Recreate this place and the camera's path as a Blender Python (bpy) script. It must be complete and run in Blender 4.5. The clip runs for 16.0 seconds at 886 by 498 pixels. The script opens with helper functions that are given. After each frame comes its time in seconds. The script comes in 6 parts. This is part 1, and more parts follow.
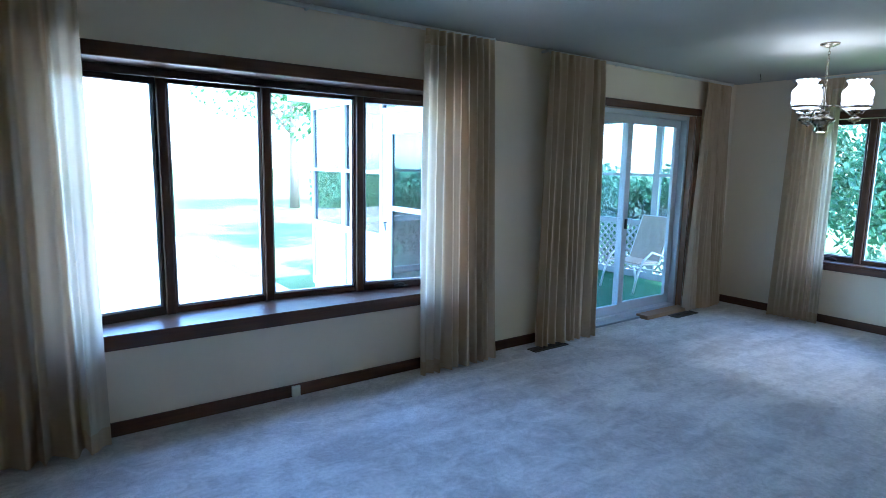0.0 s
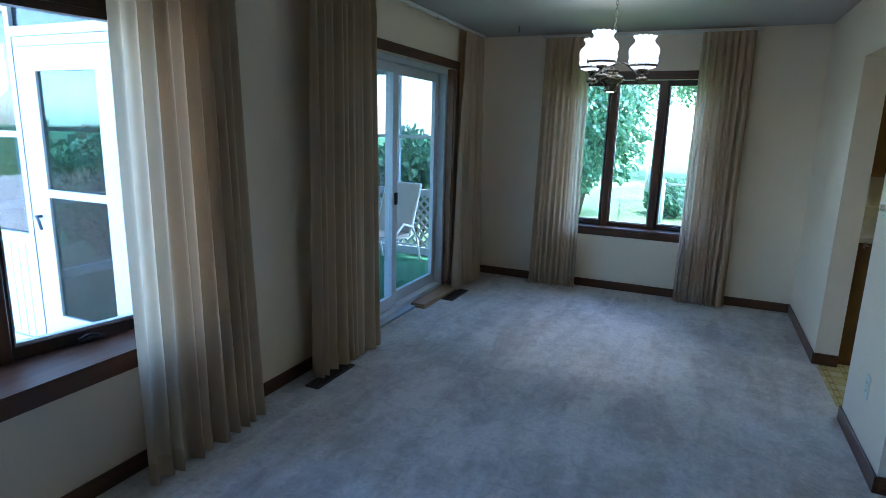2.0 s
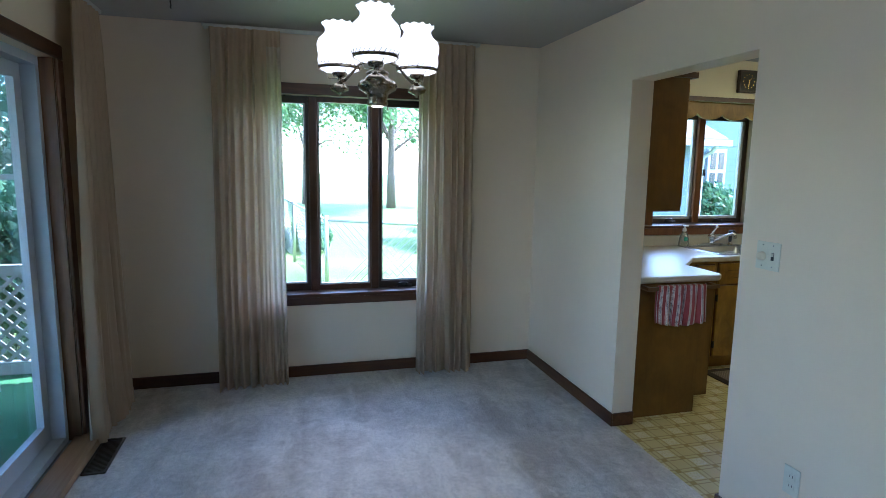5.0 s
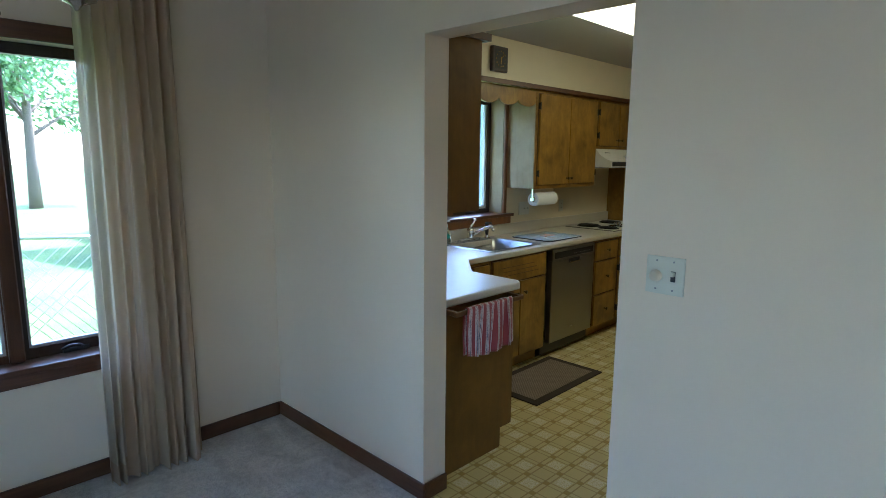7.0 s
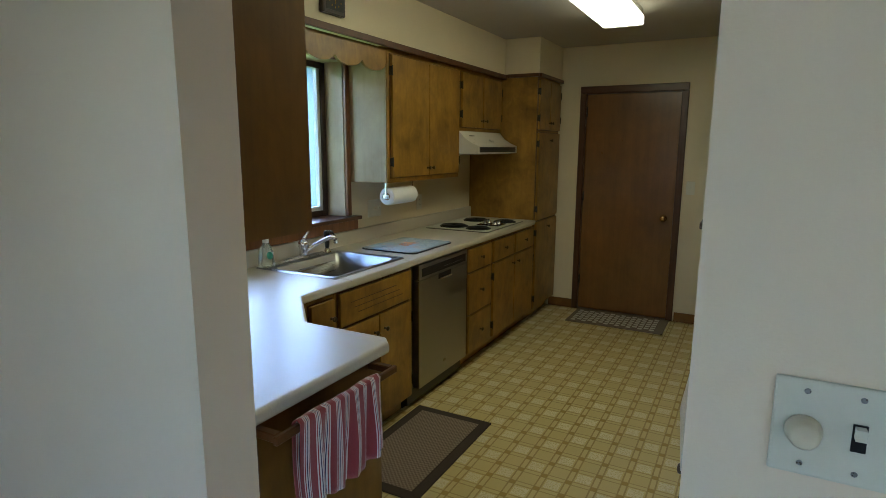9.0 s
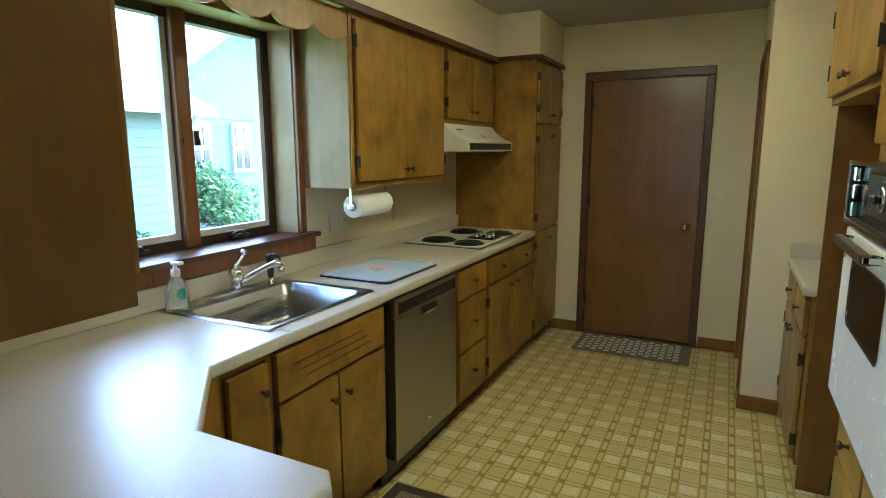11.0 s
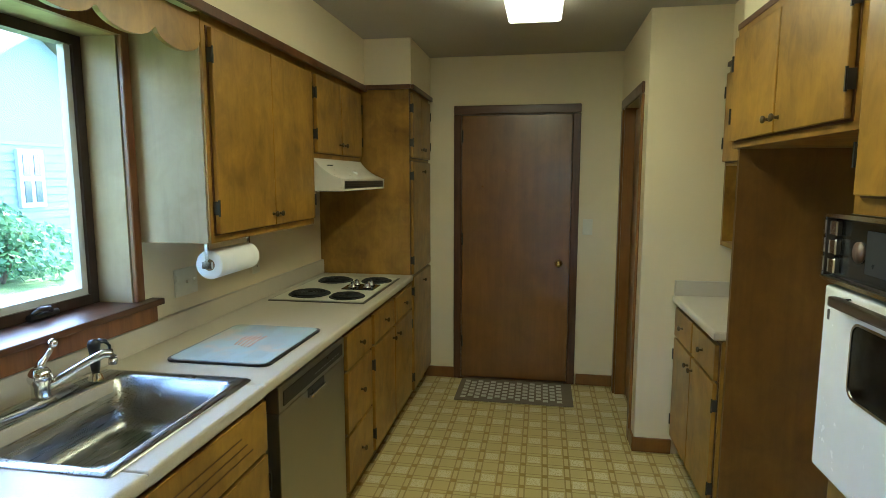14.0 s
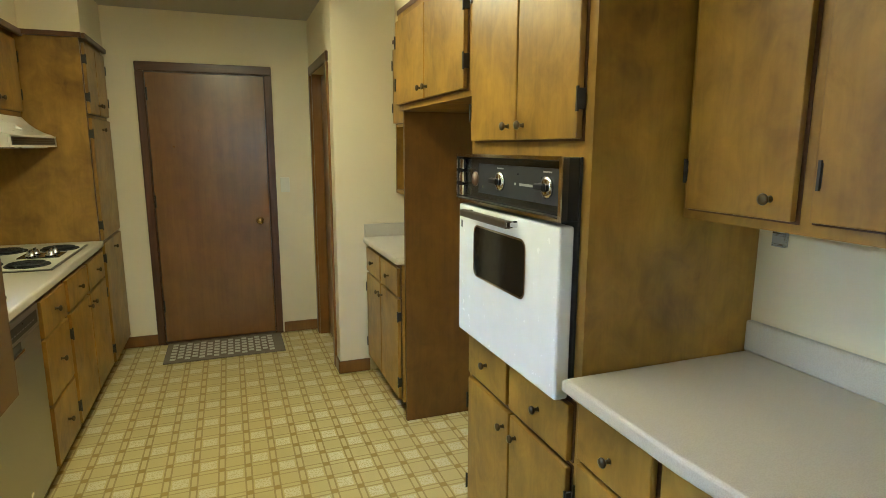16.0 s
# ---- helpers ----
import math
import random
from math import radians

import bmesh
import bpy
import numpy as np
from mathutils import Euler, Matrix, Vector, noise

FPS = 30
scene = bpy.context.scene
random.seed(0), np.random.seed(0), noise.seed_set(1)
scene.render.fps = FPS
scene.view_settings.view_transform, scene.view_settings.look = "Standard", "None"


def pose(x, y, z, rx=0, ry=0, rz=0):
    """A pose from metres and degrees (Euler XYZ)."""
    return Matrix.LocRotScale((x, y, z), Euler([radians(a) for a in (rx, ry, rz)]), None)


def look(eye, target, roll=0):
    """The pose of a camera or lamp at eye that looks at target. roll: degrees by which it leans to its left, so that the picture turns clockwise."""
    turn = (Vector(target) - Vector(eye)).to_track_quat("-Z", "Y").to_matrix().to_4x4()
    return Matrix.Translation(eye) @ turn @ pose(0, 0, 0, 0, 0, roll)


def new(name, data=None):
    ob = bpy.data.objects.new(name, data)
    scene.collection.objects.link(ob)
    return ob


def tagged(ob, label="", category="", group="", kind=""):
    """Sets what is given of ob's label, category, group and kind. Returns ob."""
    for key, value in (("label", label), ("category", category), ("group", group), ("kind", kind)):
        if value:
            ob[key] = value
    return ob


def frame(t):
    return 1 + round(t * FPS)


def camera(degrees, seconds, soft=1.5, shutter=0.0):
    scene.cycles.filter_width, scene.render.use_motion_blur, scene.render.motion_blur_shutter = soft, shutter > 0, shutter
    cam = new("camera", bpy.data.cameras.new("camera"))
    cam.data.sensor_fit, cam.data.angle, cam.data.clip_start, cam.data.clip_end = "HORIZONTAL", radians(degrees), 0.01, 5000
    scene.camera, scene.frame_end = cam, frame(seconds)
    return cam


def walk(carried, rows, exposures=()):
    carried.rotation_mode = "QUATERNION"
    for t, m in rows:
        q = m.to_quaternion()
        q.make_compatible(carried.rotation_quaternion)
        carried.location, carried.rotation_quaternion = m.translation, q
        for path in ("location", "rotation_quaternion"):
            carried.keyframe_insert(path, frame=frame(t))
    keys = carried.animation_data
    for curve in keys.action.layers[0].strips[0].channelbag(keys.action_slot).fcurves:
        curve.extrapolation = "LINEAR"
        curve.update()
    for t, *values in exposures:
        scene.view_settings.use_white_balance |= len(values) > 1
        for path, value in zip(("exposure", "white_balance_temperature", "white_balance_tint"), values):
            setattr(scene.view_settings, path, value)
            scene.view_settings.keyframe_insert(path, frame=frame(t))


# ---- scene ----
cam = camera(75.6, 16.0, soft=0.75)
PATH = [
    (0, (0.225, 0.183, 1.532), (1.378, 1.790, 1.240), 1.1),
    (0.5, (0.402, 0.535, 1.528), (1.727, 2.000, 1.213), 1.3),
    (1, (0.523, 0.862, 1.513), (2.031, 2.130, 1.169), 1.4),
    (1.5, (0.661, 1.194, 1.525), (2.327, 2.234, 1.151), 1.5),
    (2, (0.922, 1.492, 1.553), (2.711, 2.285, 1.140), 1.6),
    (2.5, (1.082, 1.793, 1.545), (2.959, 2.327, 1.108), 1.5),
    (3, (1.279, 2.034, 1.526), (3.213, 2.339, 1.120), 1.6),
    (3.2, (1.400, 2.109, 1.525), (3.351, 2.334, 1.144), 1.5),
    (5.3, (2.712, 2.565, 1.589), (4.574, 1.894, 1.299), 0.8),
    (5.5, (2.834, 2.581, 1.597), (4.655, 1.809, 1.304), 0.7),
    (6, (3.136, 2.502, 1.581), (4.837, 1.494, 1.276), 0.7),
    (6.5, (3.430, 2.396, 1.575), (4.974, 1.164, 1.263), 0.7),
    (7, (3.705, 2.306, 1.578), (5.087, 0.896, 1.258), 0.5),
    (7.5, (3.967, 2.070, 1.558), (5.202, 0.533, 1.222), 0.5),
    (8, (4.203, 1.843, 1.546), (5.298, 0.207, 1.193), 0.4),
    (8.5, (4.405, 1.628, 1.549), (5.408, -0.066, 1.200), 0.4),
    (9, (4.513, 1.354, 1.540), (5.445, -0.380, 1.188), 0.3),
    (9.2, (4.554, 1.257, 1.530), (5.463, -0.489, 1.178), 0.3),
    (11.3, (4.987, 0.561, 1.502), (5.848, -1.212, 1.162), -0.3),
    (11.5, (5.039, 0.528, 1.506), (5.876, -1.256, 1.167), -0.3),
    (12, (5.129, 0.417, 1.513), (5.949, -1.378, 1.189), -0.2),
    (12.5, (5.164, 0.218, 1.526), (5.96, -1.591, 1.219), -0.2),
    (13, (5.202, 0.16, 1.537), (5.907, -1.69, 1.256), 0.0),
    (13.5, (5.256, 0.207, 1.557), (5.795, -1.701, 1.297), 0.0),
    (14, (5.308, 0.287, 1.555), (5.646, -1.669, 1.309), 0.0),
    (14.5, (5.314, 0.386, 1.555), (5.5, -1.589, 1.302), -0.1),
    (15, (5.291, 0.44, 1.548), (5.343, -1.54, 1.271), -0.2),
    (15.5, (5.28, 0.547, 1.53), (5.034, -1.415, 1.226), -0.1),
    (16, (5.384, 0.658, 1.494), (4.698, -1.185, 1.143), 0.1),
]
EXPOSURE = [(0.0, 4.68, 4800, 8), (1.0, 4.1, 4800, 6), (2.0, 4.05, 5000, 6), (3.0, 4.48, 6100, 12), (5.5, 4.2, 5200, 12), (9.0, 4.22, 5650, 12), (11.3, 4.93, 5700, 8), (12.5, 4.95, 5300, 5), (13.5, 4.86, 5300, 5), (14.4, 5.12, 5850, 6), (15.5, 5.42, 5950, 7), (16.0, 5.52, 5950, 8)]
walk(cam, [(t, look(eye, target, roll)) for t, eye, target, roll in PATH], EXPOSURE)

# ---- world, sun and lamps ----
world = bpy.data.worlds.new("sky")
scene.world = world
world.use_nodes = True
wt = world.node_tree
sky = wt.nodes.new("ShaderNodeTexSky")
sky.sky_type, sky.sun_disc = "NISHITA", False
sky.sun_elevation, sky.sun_rotation = radians(60), radians(168)
wt.links.new(sky.outputs[0], wt.nodes["Background"].inputs[0])
wt.nodes["Background"].inputs[1].default_value = 0.15


def lamp(name, kind, m, energy, color, **kw):
    data = bpy.data.lights.new(name, kind)
    data.energy, data.color = energy, color
    for k, v in kw.items():
        if k == "size":
            data.size = v
        elif k == "size_y":
            data.shape, data.size_y = "RECTANGLE", v
        elif k == "angle":
            data.angle = v
        elif k == "radius":
            data.shadow_soft_size = v
    ob = new(name, data)
    ob.matrix_basis = m
    return ob


# the sun stands in the south, high over the roof
sun_dir = Vector((math.sin(radians(168)) * math.cos(radians(60)), math.cos(radians(168)) * math.cos(radians(60)), math.sin(radians(60))))
lamp("sun", "SUN", look(sun_dir * 50, (0, 0, 0)), 1.6, (1.0, 0.95, 0.87), angle=radians(0.5))

# ---- plan, metres ----
NORTH = 3.665       # window wall, room face
EAST = 6.745        # dining end wall, room face
EASTK = 6.785       # kitchen window wall, room face
PART = 0.622        # wall between dining and kitchen, dining face
PARTK = 0.480       # the same wall, kitchen face
SOUTHK = -4.01      # kitchen end wall
WESTK = 3.995       # kitchen west wall, room face
CEIL, CEILK = 2.48, 2.44
GROUND = -0.35


# ---- node helpers ----
class Mat:
    def __init__(self, name):
        self.m = bpy.data.materials.new(name)
        self.m.use_nodes = True
        self.t = self.m.node_tree
        self.b = self.t.nodes["Principled BSDF"]
        self.out = self.t.nodes["Material Output"]
        self.co = self.t.nodes.new("ShaderNodeTexCoord").outputs["Object"]

    def put(self, socket, v):
        if hasattr(v, "is_output"):
            self.t.links.new(v, socket)
        elif isinstance(v, (tuple, list)) and len(v) == 3 and socket.type == "RGBA":
            socket.default_value = (*v, 1)
        else:
            socket.default_value = v

    def mapping(self, scale, rot=(0, 0, 0)):
        n = self.t.nodes.new("ShaderNodeMapping")
        self.put(n.inputs[0], self.co)
        n.inputs["Scale"].default_value = scale
        n.inputs["Rotation"].default_value = rot
        return n.outputs[0]

    def noise(self, scale, detail=4, vec=None, rough=0.55, dist=0.0):
        n = self.t.nodes.new("ShaderNodeTexNoise")
        self.put(n.inputs["Vector"], vec if vec is not None else self.co)
        n.inputs["Scale"].default_value, n.inputs["Detail"].default_value = scale, detail
        n.inputs["Roughness"].default_value, n.inputs["Distortion"].default_value = rough, dist
        return n.outputs[0]

    def voronoi(self, scale, vec=None):
        n = self.t.nodes.new("ShaderNodeTexVoronoi")
        self.put(n.inputs["Vector"], vec if vec is not None else self.co)
        n.inputs["Scale"].default_value = scale
        return n.outputs[0]

    def math(self, op, a, b=0.0, c=0.0):
        n = self.t.nodes.new("ShaderNodeMath")
        n.operation = op
        self.put(n.inputs[0], a), self.put(n.inputs[1], b), self.put(n.inputs[2], c)
        return n.outputs[0]

    def ramp(self, f, stops):
        n = self.t.nodes.new("ShaderNodeValToRGB")
        self.put(n.inputs[0], f)
        e = n.color_ramp.elements
        while len(e) < len(stops):
            e.new(0.5)
        for el, (p, c) in zip(e, stops):
            el.position = p
            el.color = (*c, 1) if len(c) == 3 else c
        return n.outputs[0]

    def mix(self, f, a, b, mode="MIX"):
        n = self.t.nodes.new("ShaderNodeMix")
        n.data_type, n.blend_type = "RGBA", mode
        self.put(n.inputs[0], f), self.put(n.inputs[6], a), self.put(n.inputs[7], b)
        return n.outputs[2]

    def xyz(self, vec=None):
        n = self.t.nodes.new("ShaderNodeSeparateXYZ")
        self.put(n.inputs[0], vec if vec is not None else self.co)
        return n.outputs

    def rnd(self):
        return self.t.nodes.new("ShaderNodeObjectInfo").outputs["Random"]

    def bump(self, h, strength=0.3, dist=0.01):
        n = self.t.nodes.new("ShaderNodeBump")
        n.inputs["Strength"].default_value, n.inputs["Distance"].default_value = strength, dist
        self.put(n.inputs["Height"], h)
        self.put(self.b.inputs["Normal"], n.outputs[0])

    def set(self, color=None, rough=0.5, metal=0.0, **kw):
        if color is not None:
            self.put(self.b.inputs["Base Color"], color)
        self.put(self.b.inputs["Roughness"], rough)
        self.put(self.b.inputs["Metallic"], metal)
        for k, v in kw.items():
            self.put(self.b.inputs[k.replace("_", " ")], v)
        return self.m


def paint(name, col, rough=0.6, bumps=0.08, scale=220):
    m = Mat(name)
    n = m.noise(3.0, 3)
    c = m.mix(n, tuple(v * 0.95 for v in col), tuple(min(1, v * 1.04) for v in col))
    m.bump(m.noise(scale, 2), bumps, 0.004)
    return m.set(c, rough)


def wood(name, dark, light, axis="z", fine=26, rough=0.42, mottled=0.35, coat=0.0):
    """Stained wood, grain along one axis, with the cloudy patches that a wiped stain leaves."""
    m = Mat(name)
    sc = {"x": (0.06, 1, 1), "y": (1, 0.06, 1), "z": (1, 1, 0.06)}[axis]
    off = m.t.nodes.new("ShaderNodeVectorMath")
    off.operation = "ADD"
    m.put(off.inputs[0], m.mapping(sc))
    m.put(off.inputs[1], m.math("MULTIPLY", m.rnd(), 9.0))
    v = off.outputs[0]
    g = m.noise(fine, 6, v, 0.62, 0.6)
    big = m.math("ADD", m.math("MULTIPLY", m.noise(3.4, 4, None, 0.55, 0.4), 0.62), m.math("MULTIPLY", m.noise(12, 4, m.mapping((1, 1, 0.65)), 0.6, 0.8), 0.38))
    f = m.math("ADD", m.math("MULTIPLY", g, 1 - mottled), m.math("MULTIPLY", big, mottled))
    c = m.ramp(f, [(0.30, dark), (0.70, light)])
    fleck = m.ramp(m.noise(fine * 7, 2, v), [(0.36, (0.78, 0.78, 0.78)), (0.5, (1, 1, 1))])
    c = m.mix(0.3, c, fleck, "MULTIPLY")
    m.bump(g, 0.10, 0.003)
    r = m.math("ADD", m.math("MULTIPLY", m.noise(9, 3), 0.18), rough - 0.09)
    return m.set(c, r, Coat_Weight=coat, Coat_Roughness=0.2)


def plain(name, col, rough=0.4, metal=0.0, vary=0.06, **kw):
    m = Mat(name)
    n = m.noise(14, 3)
    c = m.mix(n, tuple(v * (1 - vary) for v in col), tuple(min(1, v * (1 + vary)) for v in col))
    r = m.math("ADD", m.math("MULTIPLY", m.noise(40, 2), 0.12), max(0.02, rough - 0.06))
    return m.set(c, r, metal, **kw)


def emitter(name, col, strength):
    m = Mat(name)
    return m.set(col, 0.4, 0.0, Emission_Color=col, Emission_Strength=strength)


def carpet_mat():
    """Cut pile carpet, brownish grey, with trodden patches and the streaks of a vacuum cleaner."""
    m = Mat("carpet")
    big = m.noise(1.3, 4, None, 0.6, 0.8)
    track = m.noise(2.6, 4, m.mapping((0.35, 1.8, 1), (0, 0, 0.5)), 0.65, 0.7)
    foot = m.noise(7.5, 4, None, 0.6, 1.2)
    pile = m.noise(240, 3)
    clump = m.noise(46, 4, None, 0.65)
    f = m.math("ADD", m.math("MULTIPLY", big, 0.35), m.math("ADD", m.math("MULTIPLY", track, 0.35), m.math("MULTIPLY", foot, 0.30)))
    c = m.ramp(f, [(0.41, (0.54, 0.475, 0.415)), (0.57, (0.86, 0.79, 0.715))])
    c = m.mix(0.4, c, m.ramp(clump, [(0.36, (0.58, 0.57, 0.56)), (0.58, (1, 1, 1))]), "MULTIPLY")
    c = m.mix(0.5, c, m.ramp(pile, [(0.34, (0.55, 0.55, 0.55)), (0.58, (1, 1, 1))]), "MULTIPLY")
    h = m.math("ADD", m.math("MULTIPLY", pile, 0.5), m.math("MULTIPLY", clump, 1.0))
    m.bump(h, 0.8, 0.014)
    return m.set(c, 0.95, 0, Sheen_Weight=0.25, Sheen_Roughness=0.5)


def vinyl_mat():
    """Sheet vinyl printed with double lines that cross, ochre crossings and lace squares."""
    m = Mat("sheet_vinyl")
    x, y, _ = m.xyz()
    P = 0.117

    def cell(u, off):
        w = m.math("DIVIDE", m.math("ADD", u, 40.0 + off), P)
        q = m.math("FRACT", w)
        band = m.math("LESS_THAN", q, 0.24)
        e = m.math("MINIMUM", m.math("ABSOLUTE", m.math("SUBTRACT", q, 0.24)), m.math("MINIMUM", q, m.math("SUBTRACT", 1.0, q)))
        return q, band, m.math("LESS_THAN", e, 0.032), m.math("FLOOR", w)

    qx, bx, ex, ix = cell(x, 0.03)
    qy, by, ey, iy = cell(y, 0.05)
    cross = m.math("MULTIPLY", bx, by)
    line = m.math("MAXIMUM", ex, m.math("MULTIPLY", ey, 0.8))
    wear = m.noise(2.0, 4)
    rub = m.noise(23, 3)
    base = m.mix(wear, (0.56, 0.455, 0.18), (0.66, 0.55, 0.25))
    c = m.mix(m.math("MULTIPLY", m.math("MAXIMUM", bx, by), 0.14), base, (0.70, 0.60, 0.31))
    odd = m.math("LESS_THAN", m.math("ABSOLUTE", m.math("SUBTRACT", m.math("FRACT", m.math("MULTIPLY", m.math("ADD", ix, iy), 0.5)), 0.5)), 0.25)
    lace = m.ramp(m.voronoi(78), [(0.30, (0, 0, 0)), (0.42, (1, 1, 1)), (0.62, (1, 1, 1)), (0.75, (0.2, 0.2, 0.2))])
    inside = m.math("MULTIPLY", m.math("GREATER_THAN", qx, 0.33), m.math("GREATER_THAN", qy, 0.33))
    inside = m.math("MULTIPLY", inside, m.math("MULTIPLY", m.math("LESS_THAN", qx, 0.92), m.math("LESS_THAN", qy, 0.92)))
    square = m.math("MULTIPLY", inside, odd)
    c = m.mix(m.math("MULTIPLY", square, 0.45), c, (0.60, 0.53, 0.33))
    c = m.mix(m.math("MULTIPLY", square, m.math("MULTIPLY", lace, 0.7)), c, (0.80, 0.74, 0.55))
    c = m.mix(m.math("MULTIPLY", line, m.math("ADD", m.math("MULTIPLY", rub, 0.45), 0.4)), c, (0.27, 0.165, 0.025))
    c = m.mix(m.math("MULTIPLY", cross, 0.85), c, (0.37, 0.235, 0.035))
    grain = m.noise(400, 2)
    c = m.mix(0.25, c, m.ramp(grain, [(0.3, (0.7, 0.7, 0.7)), (0.6, (1, 1, 1))]), "MULTIPLY")
    m.bump(m.math("SUBTRACT", m.noise(60, 3), m.math("MULTIPLY", line, 0.6)), 0.16, 0.003)
    return m.set(c, m.math("ADD", m.math("MULTIPLY", wear, 0.2), 0.32), 0)


def cloth_mat(name, col, through_light=0.45, weave=900):
    m = Mat(name)
    n = m.noise(5, 3)
    w = m.noise(weave, 2, m.mapping((1, 1, 0.25)))
    c = m.mix(n, tuple(v * 0.93 for v in col), col)
    c = m.mix(0.25, c, m.ramp(w, [(0.35, (0.7, 0.7, 0.7)), (0.6, (1, 1, 1))]), "MULTIPLY")
    m.set(c, 0.85, 0, Sheen_Weight=0.1)
    tr = m.t.nodes.new("ShaderNodeBsdfTranslucent")
    m.put(tr.inputs[0], c)
    mx = m.t.nodes.new("ShaderNodeMixShader")
    mx.inputs[0].default_value = through_light
    m.t.links.new(m.b.outputs[0], mx.inputs[1])
    m.t.links.new(tr.outputs[0], mx.inputs[2])
    m.t.links.new(mx.outputs[0], m.out.inputs[0])
    return m.m


def sheer_mat(name, col, open_part=0.35):
    """Thin voile: part of it lets the view straight through."""
    cloth_mat(name, col, 0.55)
    mm = bpy.data.materials[name]
    t = mm.node_tree
    out = t.nodes["Material Output"]
    prev = out.inputs[0].links[0].from_socket
    tp = t.nodes.new("ShaderNodeBsdfTransparent")
    mx = t.nodes.new("ShaderNodeMixShader")
    mx.inputs[0].default_value = open_part
    t.links.new(prev, mx.inputs[1])
    t.links.new(tp.outputs[0], mx.inputs[2])
    t.links.new(mx.outputs[0], out.inputs[0])
    return mm


def glass_mat(name="window_glass", tint=(1, 1, 1), gloss=1.0):
    m = Mat(name)
    gl = m.t.nodes.new("ShaderNodeBsdfGlossy")
    gl.inputs["Roughness"].default_value = 0.01
    tp = m.t.nodes.new("ShaderNodeBsdfTransparent")
    m.put(tp.inputs[0], tint)
    lw = m.t.nodes.new("ShaderNodeLayerWeight")
    f5 = m.math("POWER", lw.outputs["Facing"], 4.0)
    mx = m.t.nodes.new("ShaderNodeMixShader")
    m.put(mx.inputs[0], m.math("ADD", m.math("MULTIPLY", f5, 0.7 * gloss), 0.03 * gloss))
    m.t.links.new(tp.outputs[0], mx.inputs[1])
    m.t.links.new(gl.outputs[0], mx.inputs[2])
    m.t.links.new(mx.outputs[0], m.out.inputs[0])
    return m.m


def laminate_mat():
    m = Mat("laminate")
    sp = m.ramp(m.noise(330, 2), [(0.42, (0.44, 0.385, 0.29)), (0.56, (0.56, 0.51, 0.41))])
    c = m.mix(0.55, sp, m.mix(m.noise(2.5, 3), (0.50, 0.45, 0.355), (0.55, 0.50, 0.405)))
    return m.set(c, m.math("ADD", m.math("MULTIPLY", m.noise(30, 2), 0.08), 0.30), 0, Specular_IOR_Level=0.45)


def steel_mat(name="brushed_steel", rough=0.27, axis=(1, 0.03, 1), col=(0.36, 0.36, 0.355)):
    m = Mat(name)
    n = m.noise(240, 3, m.mapping(axis))
    r = m.math("ADD", m.math("MULTIPLY", n, 0.08), rough - 0.03)
    m.bump(n, 0.015, 0.001)
    return m.set(m.mix(n, tuple(v * 0.9 for v in col), col), r, 1.0)


WALL = paint("wall_paint", (0.79, 0.66, 0.49), 0.55, 0.10)
WALLK = paint("kitchen_wall_paint", (0.69, 0.60, 0.40), 0.5, 0.10)
# off-white ceiling, its colour darkened to keep the bounced light low
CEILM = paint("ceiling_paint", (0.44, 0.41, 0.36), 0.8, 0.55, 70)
CARPET, VINYL = carpet_mat(), vinyl_mat()
TRIM = wood("stained_trim", (0.045, 0.016, 0.007), (0.13, 0.052, 0.02), "x", 30, 0.36, 0.3)
TRIMY = wood("stained_trim_y", (0.045, 0.016, 0.007), (0.13, 0.052, 0.02), "y", 30, 0.36, 0.3)
TRIMZ = wood("stained_trim_z", (0.045, 0.016, 0.007), (0.13, 0.052, 0.02), "z", 30, 0.36, 0.3)
SASH = wood("dark_sash", (0.016, 0.009, 0.006), (0.045, 0.022, 0.013), "z", 30, 0.4, 0.3)
KTRIM = wood("kitchen_window_trim", (0.10, 0.035, 0.010), (0.25, 0.10, 0.032), "z", 30, 0.36, 0.3)
CAB = wood("cabinet_birch", (0.095, 0.043, 0.006), (0.44, 0.238, 0.033), "z", 8, 0.38, 0.9, 0.15)
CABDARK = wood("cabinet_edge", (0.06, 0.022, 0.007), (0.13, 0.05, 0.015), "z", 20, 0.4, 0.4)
# darkened copy of the birch: dimmer light on the ends is put in the colour
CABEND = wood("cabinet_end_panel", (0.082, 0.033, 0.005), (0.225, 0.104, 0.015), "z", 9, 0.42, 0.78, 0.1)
CABWORN = wood("worn_cabinet_side", (0.26, 0.18, 0.085), (0.44, 0.345, 0.20), "z", 6, 0.5, 0.7)
DOORW = wood("door_veneer", (0.12, 0.049, 0.009), (0.25, 0.110, 0.021), "z", 10, 0.32, 0.6, 0.3)
CURTAIN = cloth_mat("curtain_cloth", (0.59, 0.435, 0.28), 0.26)
SHEER = sheer_mat("sheer_edge", (0.66, 0.55, 0.40), 0.012)
GLASS = glass_mat()
LAM = laminate_mat()
STEEL = steel_mat()
CHROME = plain("chrome", (0.75, 0.75, 0.76), 0.1, 1.0, 0.03)
BRASS = plain("polished_brass", (0.62, 0.42, 0.13), 0.18, 1.0)
PEWTER = plain("aged_pewter_brass", (0.32, 0.27, 0.20), 0.26, 1.0, 0.25)
BLACK = plain("black_enamel", (0.012, 0.012, 0.013), 0.3)
IRON = plain("black_iron", (0.02, 0.018, 0.016), 0.5)
KNOB = plain("antique_knob", (0.10, 0.075, 0.045), 0.35, 0.8, 0.3)
WHITEM = plain("white_enamel", (0.78, 0.78, 0.74), 0.25)
